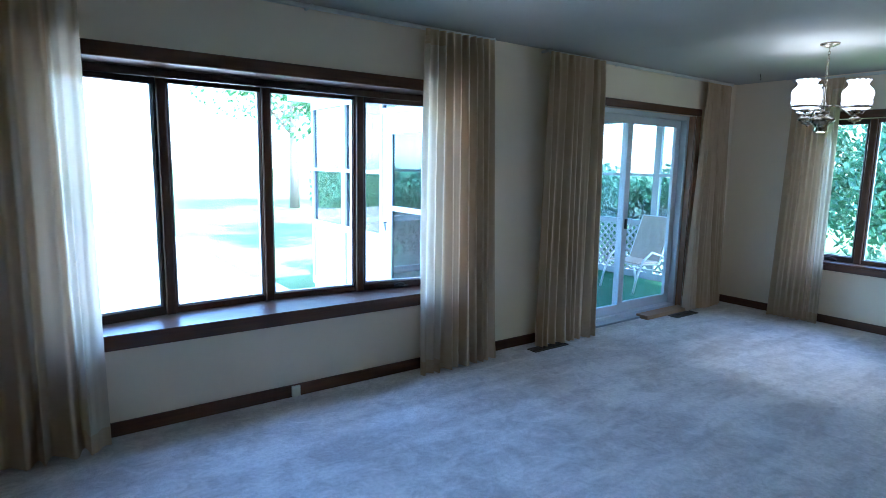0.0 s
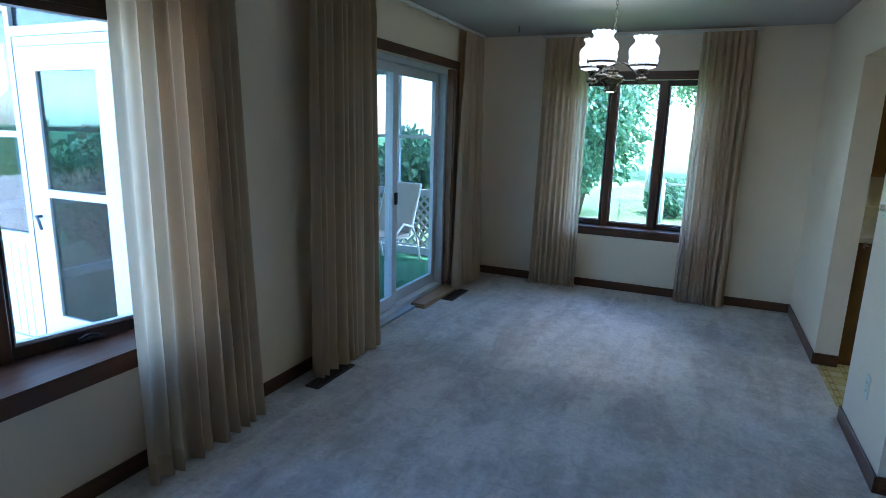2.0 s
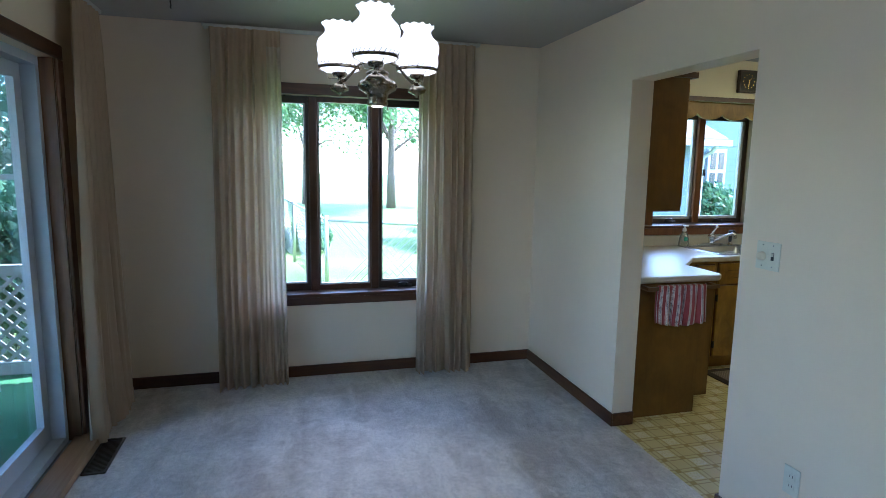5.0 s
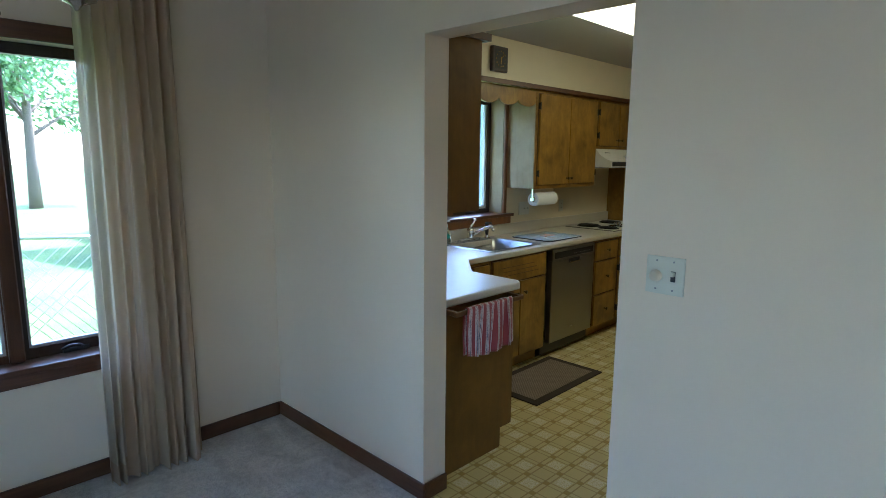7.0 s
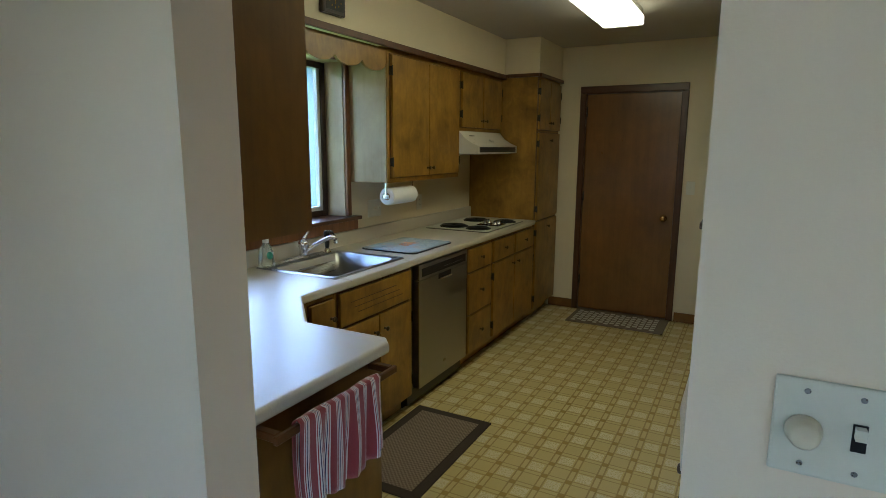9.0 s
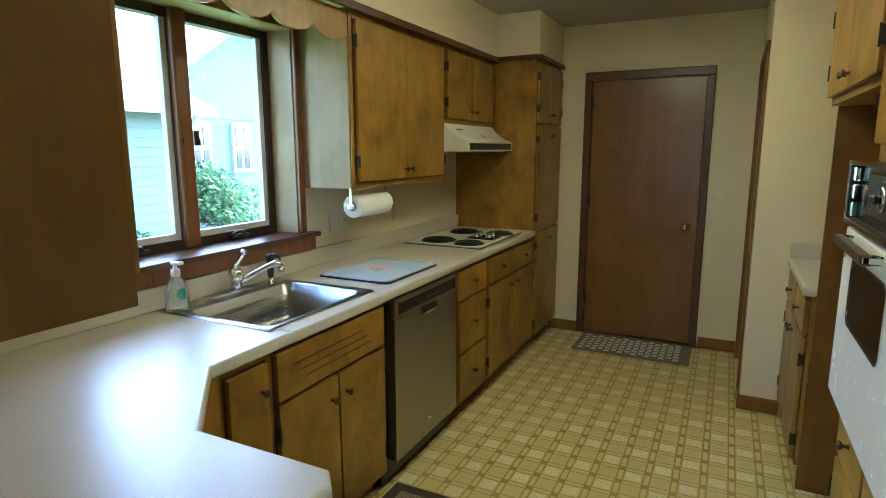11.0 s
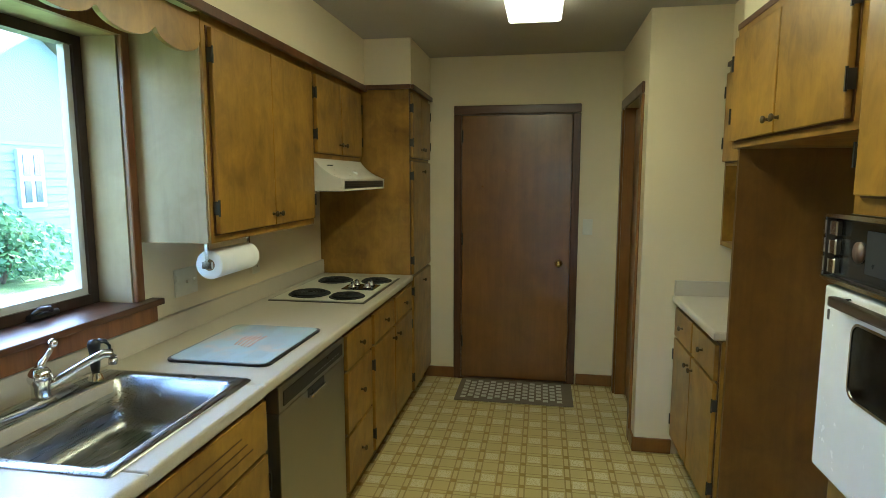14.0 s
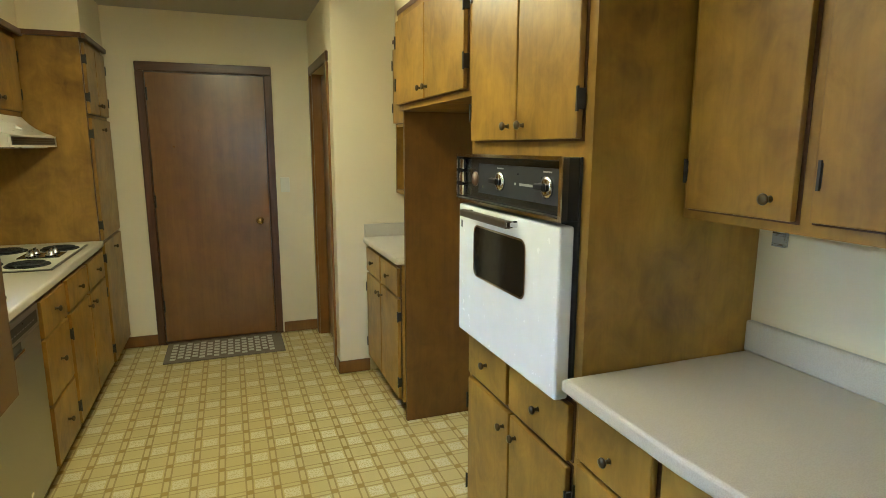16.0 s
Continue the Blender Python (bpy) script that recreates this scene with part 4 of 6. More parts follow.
for x, y in ((6.285, -2.81), (6.372, -2.81), (6.285, -2.885), (6.372, -2.885)):
    kn = part("control_knob", lathe(bmesh.new(), [(0.024, 0.0), (0.024, 0.006), (0.017, 0.010), (0.015, 0.026), (0.0, 0.027)], (x, y, 0.932), 16), CHROME, ct)
    part("grip", bevel(boxes((x - 0.004, x + 0.004, y - 0.016, y + 0.016, 0.958, 0.966)), 0.002, 1), BLACK, kn)

# range hood: curved front
hd = thing("range_hood", (6.58, -2.965, 1.484), "cream enamel range hood with dark vent slot", "range hood")
bm = bmesh.new()
prof = [(6.783, 1.66), (6.49, 1.66), (6.478, 1.645), (6.455, 1.618), (6.425, 1.594), (6.385, 1.570), (6.345, 1.555), (6.338, 1.550), (6.338, 1.490), (6.783, 1.490)]
a = [bm.verts.new((x, -3.365, z)) for x, z in prof]
b = [bm.verts.new((x, -2.572, z)) for x, z in prof]
bm.faces.new(a), bm.faces.new(b[::-1])
for k in range(len(prof)):
    bm.faces.new((a[k], a[(k + 1) % len(prof)], b[(k + 1) % len(prof)], b[k]))
part("shell", bm, HOODM, hd)
part("vent_slot", boxes((6.3345, 6.339, -3.345, -2.60, 1.500, 1.540)), BLACK, hd, "black vent slot")
bm = bmesh.new()
for k in range(3):
    box(bm, 6.332, 6.3365, -3.345, -2.60, 1.508 + 0.011 * k, 1.511 + 0.011 * k)
part("vent_slat", bm, IRON, hd)
part("lip", boxes((6.330, 6.337, -3.362, -2.575, 1.541, 1.550), (6.330, 6.337, -3.362, -2.575, 1.490, 1.499), (6.330, 6.337, -2.599, -2.575, 1.499, 1.541), (6.330, 6.337, -3.362, -3.346, 1.499, 1.541)), HOODM, hd)
part("underside_filter", boxes((6.37, 6.75, -3.33, -2.61, 1.484, 1.490)), STEEL, hd, "grey grease filter")
part("badge", boxes((6.452, 6.466, -2.76, -2.69, 1.622, 1.628)), IRON, hd)
part("switch", tube(bmesh.new(), [(6.415, -2.97, 1.596), (6.404, -2.985, 1.590), (6.398, -3.01, 1.583)], 0.007, 6), WHITEM, hd)

# paper towel under the cabinet
pt = thing("paper_towel_roll", (6.60, -1.80, 1.19), "white paper towel roll on a chrome holder", "paper towel")
QY = Matrix.Rotation(radians(90), 4, "X")
part("roll", lathe(bmesh.new(), [(0.024, 0), (0.055, 0), (0.056, 0.004), (0.056, 0.286), (0.055, 0.29), (0.024, 0.29)], (6.56, -1.695, 1.225), 28, QY), plain("paper", (0.80, 0.80, 0.78), 0.9), pt)
part("core", lathe(bmesh.new(), [(0.023, -0.002), (0.023, 0.2)], (6.56, -1.695, 1.225), 14, QY), plain("cardboard", (0.22, 0.15, 0.09), 0.9), pt)
for y in (-1.683, -1.997):
    part("bracket", boxes((6.554, 6.566, y - 0.004, y + 0.004, 1.215, 1.318), (6.54, 6.58, y - 0.006, y + 0.006, 1.212, 1.238)), CHROME, pt)

# clock on the soffit
ck = thing("wall_clock", (6.46, -1.05, 2.19), "small square wooden wall clock with a dark face", "clock")
part("case", bevel(boxes((6.425, 6.459, -1.135, -0.965, 2.19, 2.365)), 0.004, 1), SASH, ck)
part("face", boxes((6.4225, 6.4252, -1.117, -0.983, 2.208, 2.347)), plain("dark_clock_face", (0.02, 0.018, 0.015), 0.6), ck)
for k in range(12):
    a = radians(30 * k)
    bm = bmesh.new()
    box(bm, 6.4215, 6.4226, -1.05 + 0.052 * math.sin(a) - 0.003, -1.05 + 0.052 * math.sin(a) + 0.003, 2.2775 + 0.054 * math.cos(a) - 0.004, 2.2775 + 0.054 * math.cos(a) + 0.004)
    part("hour_mark", bm, BRASS, ck)
part("hand", boxes((6.4205, 6.4225, -1.053, -1.047, 2.238, 2.29)), BRASS, ck)
part("hand", tube(bmesh.new(), [(6.421, -1.05, 2.2775), (6.421, -1.085, 2.315)], 0.0025, 5), BRASS, ck)

# towel rail and towel
tr = thing("towel_rail", (5.49, 0.21, 0.84), "dark brown wooden towel rail on the peninsula end", "towel rail")
part("bar", bevel(boxes((5.438, 5.452, -0.07, 0.45, 0.845, 0.868)), 0.003, 1), CABDARK, tr)
for y in (0.43, -0.055):
    part("arm", bevel(boxes((5.452, 5.534, y - 0.012, y + 0.012, 0.845, 0.868)), 0.003, 1), CABDARK, tr)


def towel():
    bm = bmesh.new()
    tw = thing("dish_towel", (5.44, 0.2, 0.6), "red, white and blue striped dish towel hung over the rail", "towel")
    nu, rows = 60, 26
    grid = []
    for i in range(nu + 1):
        u = i / nu
        col = []
        for j in range(rows + 1):
            s = j / rows
            drop = s * 0.50
            y = 0.375 - u * 0.34
            front_len = 0.235 + 0.02 * math.sin(u * 3)
            wav = 0.010 * math.sin(u * 26) + 0.006 * math.sin(u * 47 + 1)
            if drop < front_len:
                z, x = 0.877 - (front_len - drop), 5.434 - 0.004 + wav * min(1, (front_len - drop) * 6) - 0.012 * (front_len - drop)
            else:
                e = drop - front_len
                if e < 0.03:
                    a = e / 0.03 * math.pi
                    z, x = 0.872 + 0.008 * math.sin(a), 5.445 - 0.013 * math.cos(a)
                else:
                    z, x = 0.872 - (e - 0.03), 5.458 + wav * 0.4
            y += 0.012 * math.sin(z * 9 + u * 5) * (0.877 - z) * 4
            col.append(bm.verts.new((x, y, z)))
        grid.append(col)
    for i in range(nu):
        for j in range(rows):
            f = bm.faces.new((grid[i][j], grid[i + 1][j], grid[i + 1][j + 1], grid[i][j + 1]))
            f.smooth = True
    m = Mat("striped_towel")
    uvn = m.t.nodes.new("ShaderNodeTexCoord").outputs["UV"]
    ux = m.xyz(uvn)[0]
    q = m.math("FRACT", m.math("MULTIPLY", ux, 8.5))
    red, white, navy = (0.30, 0.045, 0.055), (0.72, 0.66, 0.66), (0.03, 0.03, 0.10)
    cr = m.ramp(q, [(0.0, red), (0.34, white), (0.41, red), (0.47, white), (0.55, navy), (0.61, white), (0.69, red), (0.74, white), (0.81, red)])
    cr.node.color_ramp.interpolation = "CONSTANT"
    w = m.noise(500, 2)
    c = m.mix(0.35, cr, m.ramp(w, [(0.3, (0.6, 0.6, 0.6)), (0.6, (1, 1, 1))]), "MULTIPLY")
    m.bump(w, 0.4, 0.003)
    mat = m.set(c, 0.9, 0, Sheen_Weight=0.3)
    uv = bm.loops.layers.uv.new("uv")
    ids = {v: (i / nu, j / rows) for i, colv in enumerate(grid) for j, v in enumerate(colv)}
    for f in bm.faces:
        for lp in f.loops:
            lp[uv].uv = ids[lp.vert]
    ob = part("cloth", bm, mat, tw)
    sol = ob.modifiers.new("thick", "SOLIDIFY")
    sol.thickness = 0.003


towel()

# mats
mt = thing("floor_mat", (5.9, -1.0, 0), "brown woven mat with a dark border", "floor mat")
wv = Mat("woven_mat")
ck2 = wv.t.nodes.new("ShaderNodeTexChecker")
wv.put(ck2.inputs[0], wv.co)
ck2.inputs[1].default_value, ck2.inputs[2].default_value, ck2.inputs[3].default_value = (0.26, 0.20, 0.14, 1), (0.10, 0.07, 0.05, 1), 90
wv.bump(ck2.outputs[1], 0.5, 0.004)
part("border", bevel(boxes((5.69, 6.165, -1.425, -0.595, -0.003, 0.006)), 0.002, 1), plain("dark_binding", (0.045, 0.03, 0.022), 0.85), mt)
part("weave", boxes((5.745, 6.11, -1.37, -0.65, 0.006, 0.0085)), wv.set(wv.mix(0.3, ck2.outputs[0], (0.3, 0.24, 0.18)), 0.9), mt)
rg = thing("door_rug", (5.47, -3.78, 0), "grey brown rug with pale woven squares at the door", "rug")
part("rug_base", bevel(boxes((5.055, 5.885, -3.99, -3.555, -0.003, 0.006)), 0.002, 1), plain("rug_grey", (0.20, 0.165, 0.13), 0.95, 0, 0.15), rg)
rg.location.x += 0.010
pale = plain("rug_pale", (0.55, 0.54, 0.48), 0.95)
bm = bmesh.new()
for i in range(15):
    for j in range(6):
        x, y = 5.13 + i * 0.0485, -3.945 + j * 0.063 + (0.03 if i % 2 else 0)
        if y < -3.60:
            box(bm, x, x + 0.036, y, y + 0.036, 0.006, 0.0085)
part("woven_square", bm, pale, rg, "pale woven squares")

# ---- west side ----
FW = west(4.562)
ov = cabinet("oven_cabinet", "tall golden birch cabinet around the wall oven", FW, -1.25, -0.522, 0, 2.13, 0.575, [("door", -1.215, -0.885, 1.515, 2.095, (-0.930, 1.556), -1.218), ("door", -0.875, -0.562, 1.515, 2.095, (-0.836, 1.556), -0.559), ("drawer_front", -1.215, -0.905, 0.665, 0.825, (-1.06, 0.745), None), ("drawer_front", -0.885, -0.545, 0.665, 0.825, (-0.70, 0.745), None), ("door", -1.215, -0.885, 0.12, 0.645, (-0.92, 0.585), -1.218), ("door", -0.875, -0.545, 0.12, 0.645, (-0.835, 0.585), -0.542)], toe=0.1)
oven = thing("wall_oven", (4.6, -0.90, 0.83), "white built-in wall oven with black control panel", "oven")
part("flange", boxes((4.564, 4.57, -1.245, -0.555, 0.835, 1.47)), BLACK, oven)
part("door", bevel(boxes((4.572, 4.616, -1.24, -0.565, 0.832, 1.298)), 0.010, 3), WHITEM, oven)
def rounded(y0, y1, z0, z1, r, x, bm, seg=5):
    out = []
    for cy, cz, a0 in ((y1 - r, z1 - r, 0), (y0 + r, z1 - r, 90), (y0 + r, z0 + r, 180), (y1 - r, z0 + r, 270)):
        for k in range(seg + 1):
            a = radians(a0 + 90 * k / seg)
            out.append(bm.verts.new((x, cy + r * math.cos(a), cz + r * math.sin(a))))
    return out


bm = bmesh.new()
bridge(bm, [rounded(-1.10, -0.735, 1.062, 1.238, 0.03, 4.6165, bm), rounded(-1.10, -0.735, 1.062, 1.238, 0.03, 4.6195, bm), rounded(-1.094, -0.741, 1.068, 1.232, 0.026, 4.6195, bm), rounded(-1.094, -0.741, 1.068, 1.232, 0.026, 4.6165, bm)], False)
part("window_trim", bm, CHROME, oven)
bm = bmesh.new()
L = [rounded(-1.094, -0.741, 1.068, 1.232, 0.026, 4.612, bm), rounded(-1.094, -0.741, 1.068, 1.232, 0.026, 4.6178, bm)]
bridge(bm, L, False)
bm.faces.new(L[1])
part("oven_window", bm, plain("oven_glass", (0.008, 0.008, 0.008), 0.08), oven, "black oven window")
hb = bevel(boxes((4.638, 4.66, -1.13, -0.785, 1.264, 1.288)), 0.006, 2)
part("handle", hb, plain("bronze_handle", (0.17, 0.13, 0.09), 0.35, 0.8), oven, "dark bronze door handle")
for a, b in ((-0.81, -0.785), (-1.13, -1.105)):
    part("handle_end", bevel(boxes((4.616, 4.659, a, b, 1.266, 1.286)), 0.004, 1), CHROME, oven, "chrome handle end")
PBLACK = plain("panel_black", (0.018, 0.018, 0.018), 0.18)
part("control_box", boxes((4.57, 4.600, -1.25, -0.56, 1.312, 1.468)), PBLACK, oven)
hood4 = bmesh.new()
for r in ((4.600, 4.620, -1.25, -0.56, 1.460, 1.468), (4.600, 4.620, -1.25, -0.56, 1.312, 1.320), (4.600, 4.620, -1.25, -1.243, 1.320, 1.460), (4.600, 4.620, -0.567, -0.56, 1.320, 1.460)):
    box(hood4, *r)
part("control_hood", hood4, plain("bronze_enamel", (0.05, 0.04, 0.03), 0.3, 0.6), oven, "dark bronze panel surround")
tb = bmesh.new()
for r in ((4.620, 4.624, -1.254, -0.556, 1.462, 1.472), (4.620, 4.624, -1.254, -0.556, 1.308, 1.317), (4.620, 4.624, -1.254, -1.245, 1.317, 1.462), (4.620, 4.624, -0.568, -0.556, 1.317, 1.462)):
    box(tb, *r)
part("control_trim", tb, CHROME, oven)
for z in (1.326, 1.372, 1.418):
    part("side_lens", bevel(boxes((4.601, 4.617, -1.242, -1.205, z, z + 0.038)), 0.003, 1), CHROME, oven, "chromed panel end")
part("control_face", boxes((4.600, 4.603, -1.10, -0.60, 1.345, 1.44)), plain("panel_grey", (0.035, 0.038, 0.042), 0.3), oven)
QX = Matrix.Rotation(radians(90), 4, "Y")
for y in (-0.935, -0.655):
    k = part("control_knob", lathe(bmesh.new(), [(0.030, 0.0), (0.030, 0.006), (0.02, 0.008), (0.0, 0.009)], (4.603, y, 1.39), 20, QX), CHROME, oven)
    part("pointer", bevel(boxes((4.612, 4.626, y - 0.042, y + 0.010, 1.380, 1.400)), 0.004, 1), BLACK, k)
part("timer_dial", lathe(bmesh.new(), [(0.025, 0.0), (0.025, 0.004), (0.0, 0.005)], (4.6, -1.13, 1.388), 18, QX), plain("dial_amber", (0.09, 0.045, 0.02), 0.3), oven)
part("name_mark", boxes((4.603, 4.604, -0.81, -0.73, 1.385, 1.392), (4.603, 4.604, -0.842, -0.832, 1.385, 1.392)), plain("print_white", (0.6, 0.6, 0.6), 0.4), oven, "small pale maker's mark")
bm = bmesh.new()
for y in (-0.935, -0.655):
    for k in range(5):
        box(bm, 4.603, 4.604, y - 0.022 + 0.009 * k, y - 0.016 + 0.009 * k, 1.428, 1.432)
part("dial_print", bm, bpy.data.materials["print_white"], oven, "small pale marks above the knobs")
part("door_mark", boxes((4.616, 4.617, -1.215, -1.205, 1.215, 1.24)), IRON, oven)
cabinet("wall_cabinet", "golden birch two-door cabinet above the refrigerator space", west(4.562), -2.195, -1.253, 1.672, 2.13, 0.565, [("door", -2.165, -1.735, 1.70, 2.09, (-1.765, 1.745), -2.168), ("door", -1.725, -1.29, 1.70, 2.09, (-1.695, 1.745), -1.287)], group=G2)
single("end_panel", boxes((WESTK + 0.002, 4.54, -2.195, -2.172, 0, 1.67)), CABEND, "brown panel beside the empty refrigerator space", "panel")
cabinet("base_cabinet", "small brown birch base cabinet with two drawers", west(4.553), -2.972, -2.198, 0, 0.875, 0.53, [("drawer_front", -2.95, -2.60, 0.70, 0.855, (-2.77, 0.78), None), ("drawer_front", -2.58, -2.215, 0.70, 0.855, (-2.40, 0.78), None), ("door", -2.95, -2.595, 0.12, 0.685, (-2.63, 0.63), -2.953), ("door", -2.585, -2.215, 0.12, 0.685, (-2.55, 0.63), -2.212)], toe=0.1, group=G1)
wt2 = thing("worktop", (4.3, -2.58, 0.877), "short cream laminate worktop beside the stub wall", "worktop")
part("slab", slab_poly([(WESTK + 0.002, -2.973), (4.588, -2.973), (4.588, -2.198), (WESTK + 0.002, -2.198)], 0.877, 0.917), LAM, wt2)
part("splash", boxes((WESTK + 0.024, 4.58, -2.9735, -2.955, 0.917, 1.0), (WESTK + 0.002, WESTK + 0.022, -2.95, -2.198, 0.917, 1.0)), LAM, wt2)
uc = cabinet("wall_cabinet", "brown birch wall cabinet with an open lower shelf", west(4.36), -2.972, -2.2, 1.62, 2.13, 0.36, [("door", -2.95, -2.59, 1.64, 2.09, (-2.62, 1.69), -2.953), ("door", -2.58, -2.215, 1.64, 2.09, (-2.55, 1.69), -2.212)], group=G2)
part("shelf_box", boxes((WESTK + 0.003, 4.36, -2.972, -2.95, 1.20, 1.62), (WESTK + 0.003, 4.36, -2.222, -2.2, 1.20, 1.62), (WESTK + 0.003, 4.36, -2.95, -2.222, 1.20, 1.222)), CAB, uc)
cabinet("wall_cabinet", "golden birch two-door wall cabinet above the counter", west(4.275), -0.519, 0.47, 1.314, 2.13, 0.26, [("door", -0.492, -0.196, 1.341, 2.085, (-0.248, 1.385), -0.497), ("door", -0.155, 0.43, 1.345, 2.085, (0.37, 1.385), -0.142)], group=G2)
cabinet("base_cabinet", "golden birch base cabinet with drawers below the counter", west(4.562), -0.520, 0.16, 0, 0.875, 0.575, [("drawer_front", -0.500, -0.225, 0.70, 0.855, (-0.365, 0.765), None), ("drawer_front", -0.195, 0.14, 0.70, 0.86, (-0.03, 0.78), None), ("door", -0.500, -0.225, 0.12, 0.685, (-0.26, 0.63), -0.503), ("door", -0.195, 0.14, 0.12, 0.685, (-0.15, 0.63), 0.143)], toe=0.1, group=G1)
wt3 = thing("worktop", (4.35, 0, 0.877), "cream speckled laminate worktop beside the oven", "worktop")
part("slab", slab_poly([(WESTK + 0.002, -0.520), (4.622, -0.520), (4.622, -0.12), (4.592, 0.17), (WESTK + 0.002, 0.17)], 0.877, 0.917), LAM, wt3)
part("splash", bevel(boxes((WESTK + 0.001, WESTK + 0.024, -0.518, 0.169, 0.917, 1.008)), 0.008, 3), LAM, wt3)
tbk = thing("cabinet_hook", (4.21, -0.28, 1.27), "small grey bracket under the wall cabinet", "bracket")
part("bracket", boxes((4.20, 4.215, -0.30, -0.27, 1.27, 1.318)), STEEL, tbk)


# ---- plates on the walls ----
def plate(name, label, F, u, z, w, h, kind):
    p = thing(name, F(u, 0, z), label, "wall plate")
    bm = bmesh.new()
    fbox(bm, F, u - w / 2, u + w / 2, 0.0, 0.006, z - h / 2, z + h / 2)
    bevel(bm, 0.003, 2)
    part("plate", bm, PLATE, p)
    return p


FP = lambda u, v, z: (u, PART + v, z)
sw = plate("dimmer_switch", "ivory double plate with dimmer knob and toggle", FP, 4.41, 1.228, 0.118, 0.116, "s")
part("dimmer_knob", lathe(bmesh.new(), [(0.019, 0), (0.019, 0.003), (0.0165, 0.006), (0.0155, 0.018), (0.012, 0.022), (0.0, 0.023)], (4.437, PART + 0.006, 1.225), 20, Matrix.Rotation(radians(-90), 4, "X")), plain("ivory_knob", (0.66, 0.58, 0.42), 0.4), sw)
part("toggle_slot", boxes((4.378, 4.392, PART + 0.006, PART + 0.0075, 1.212, 1.244)), BLACK, sw)
part("toggle", boxes((4.380, 4.390, PART + 0.0075, PART + 0.018, 1.229, 1.242)), PLATE, sw)
for x in (4.437, 4.385):
    for z in (1.185, 1.272):
        part("screw", lathe(bmesh.new(), [(0.0035, 0), (0.003, 0.001)], (x, PART + 0.006, z), 8, Matrix.Rotation(radians(-90), 4, "X")), STEEL, sw)


def outlet_on(F, u, z, label):
    o = plate("wall_outlet", label, F, u, z, 0.072, 0.116, "o")
    for dz in (-0.02, 0.02):
        bm = bmesh.new()
        fbox(bm, F, u - 0.016, u + 0.016, 0.006, 0.0075, z + dz - 0.013, z + dz + 0.013)
        s = part("socket", bm, PLATE, o)
        bm = bmesh.new()
        for du in (-0.006, 0.006):
            fbox(bm, F, u + du - 0.0012, u + du + 0.0012, 0.0075, 0.008, z + dz - 0.004, z + dz + 0.006)
        part("slot", bm, BLACK, s)


outlet_on(FP, 4.19, 0.36, "ivory wall outlet low on the wall")
FE2 = east(EASTK)
so = plate("switch_plate", "ivory triple plate under the wall cabinet", FE2, -1.87, 1.124, 0.155, 0.116, "s")
for u in (-1.92, -1.87):
    bm = bmesh.new()
    fbox(bm, FE2, u - 0.005, u + 0.005, 0.006, 0.016, 1.117, 1.131)
    part("toggle", bm, PLATE, so)
for dz in (-0.02, 0.02):
    bm = bmesh.new()
    fbox(bm, FE2, -1.834, -1.802, 0.006, 0.008, 1.124 + dz - 0.013, 1.124 + dz + 0.013)
    part("socket", bm, PLATE, so)
outlet_on(FE2, -2.47, 1.117, "ivory wall outlet above the splash")
FS2 = lambda u, v, z: (u, SOUTHK + v, z)
s2 = plate("light_switch", "ivory light switch beside the door", FS2, 4.975, 1.20, 0.07, 0.115, "s")
part("toggle", boxes((4.971, 4.979, SOUTHK + 0.006, SOUTHK + 0.016, 1.195, 1.208)), PLATE, s2)
bo = thing("baseboard_outlet", (1.54, NORTH - 0.02, 0.0), "small ivory jack on the baseboard", "wall plate")
part("plate", bevel(boxes((1.512, 1.568, NORTH - 0.032, NORTH - 0.013, 0.006, 0.076)), 0.004, 2), PLATE, bo)

# ---- kitchen ceiling light ----
kl = thing("ceiling_light", (5.36, -1.55, 2.35), "long fluorescent ceiling light with white diffuser, lit", "ceiling light")
part("pan", boxes((5.24, 5.485, -2.75, -0.36, 2.40, CEILK)), WHITEM, kl)
bm = boxes((5.23, 5.495, -2.76, -0.35, 2.335, 2.402))
bevel(bm, 0.018, 3)
part("diffuser", bm, emitter("lit_diffuser", (1.0, 0.94, 0.60), 0.29), kl, "glowing white diffuser")
lamp("kitchen_tubes", "AREA", look((5.365, -1.555, 2.33), (5.365, -1.555, 0)), 0.155, (1.0, 0.95, 0.50), size=0.25, size_y=2.38)

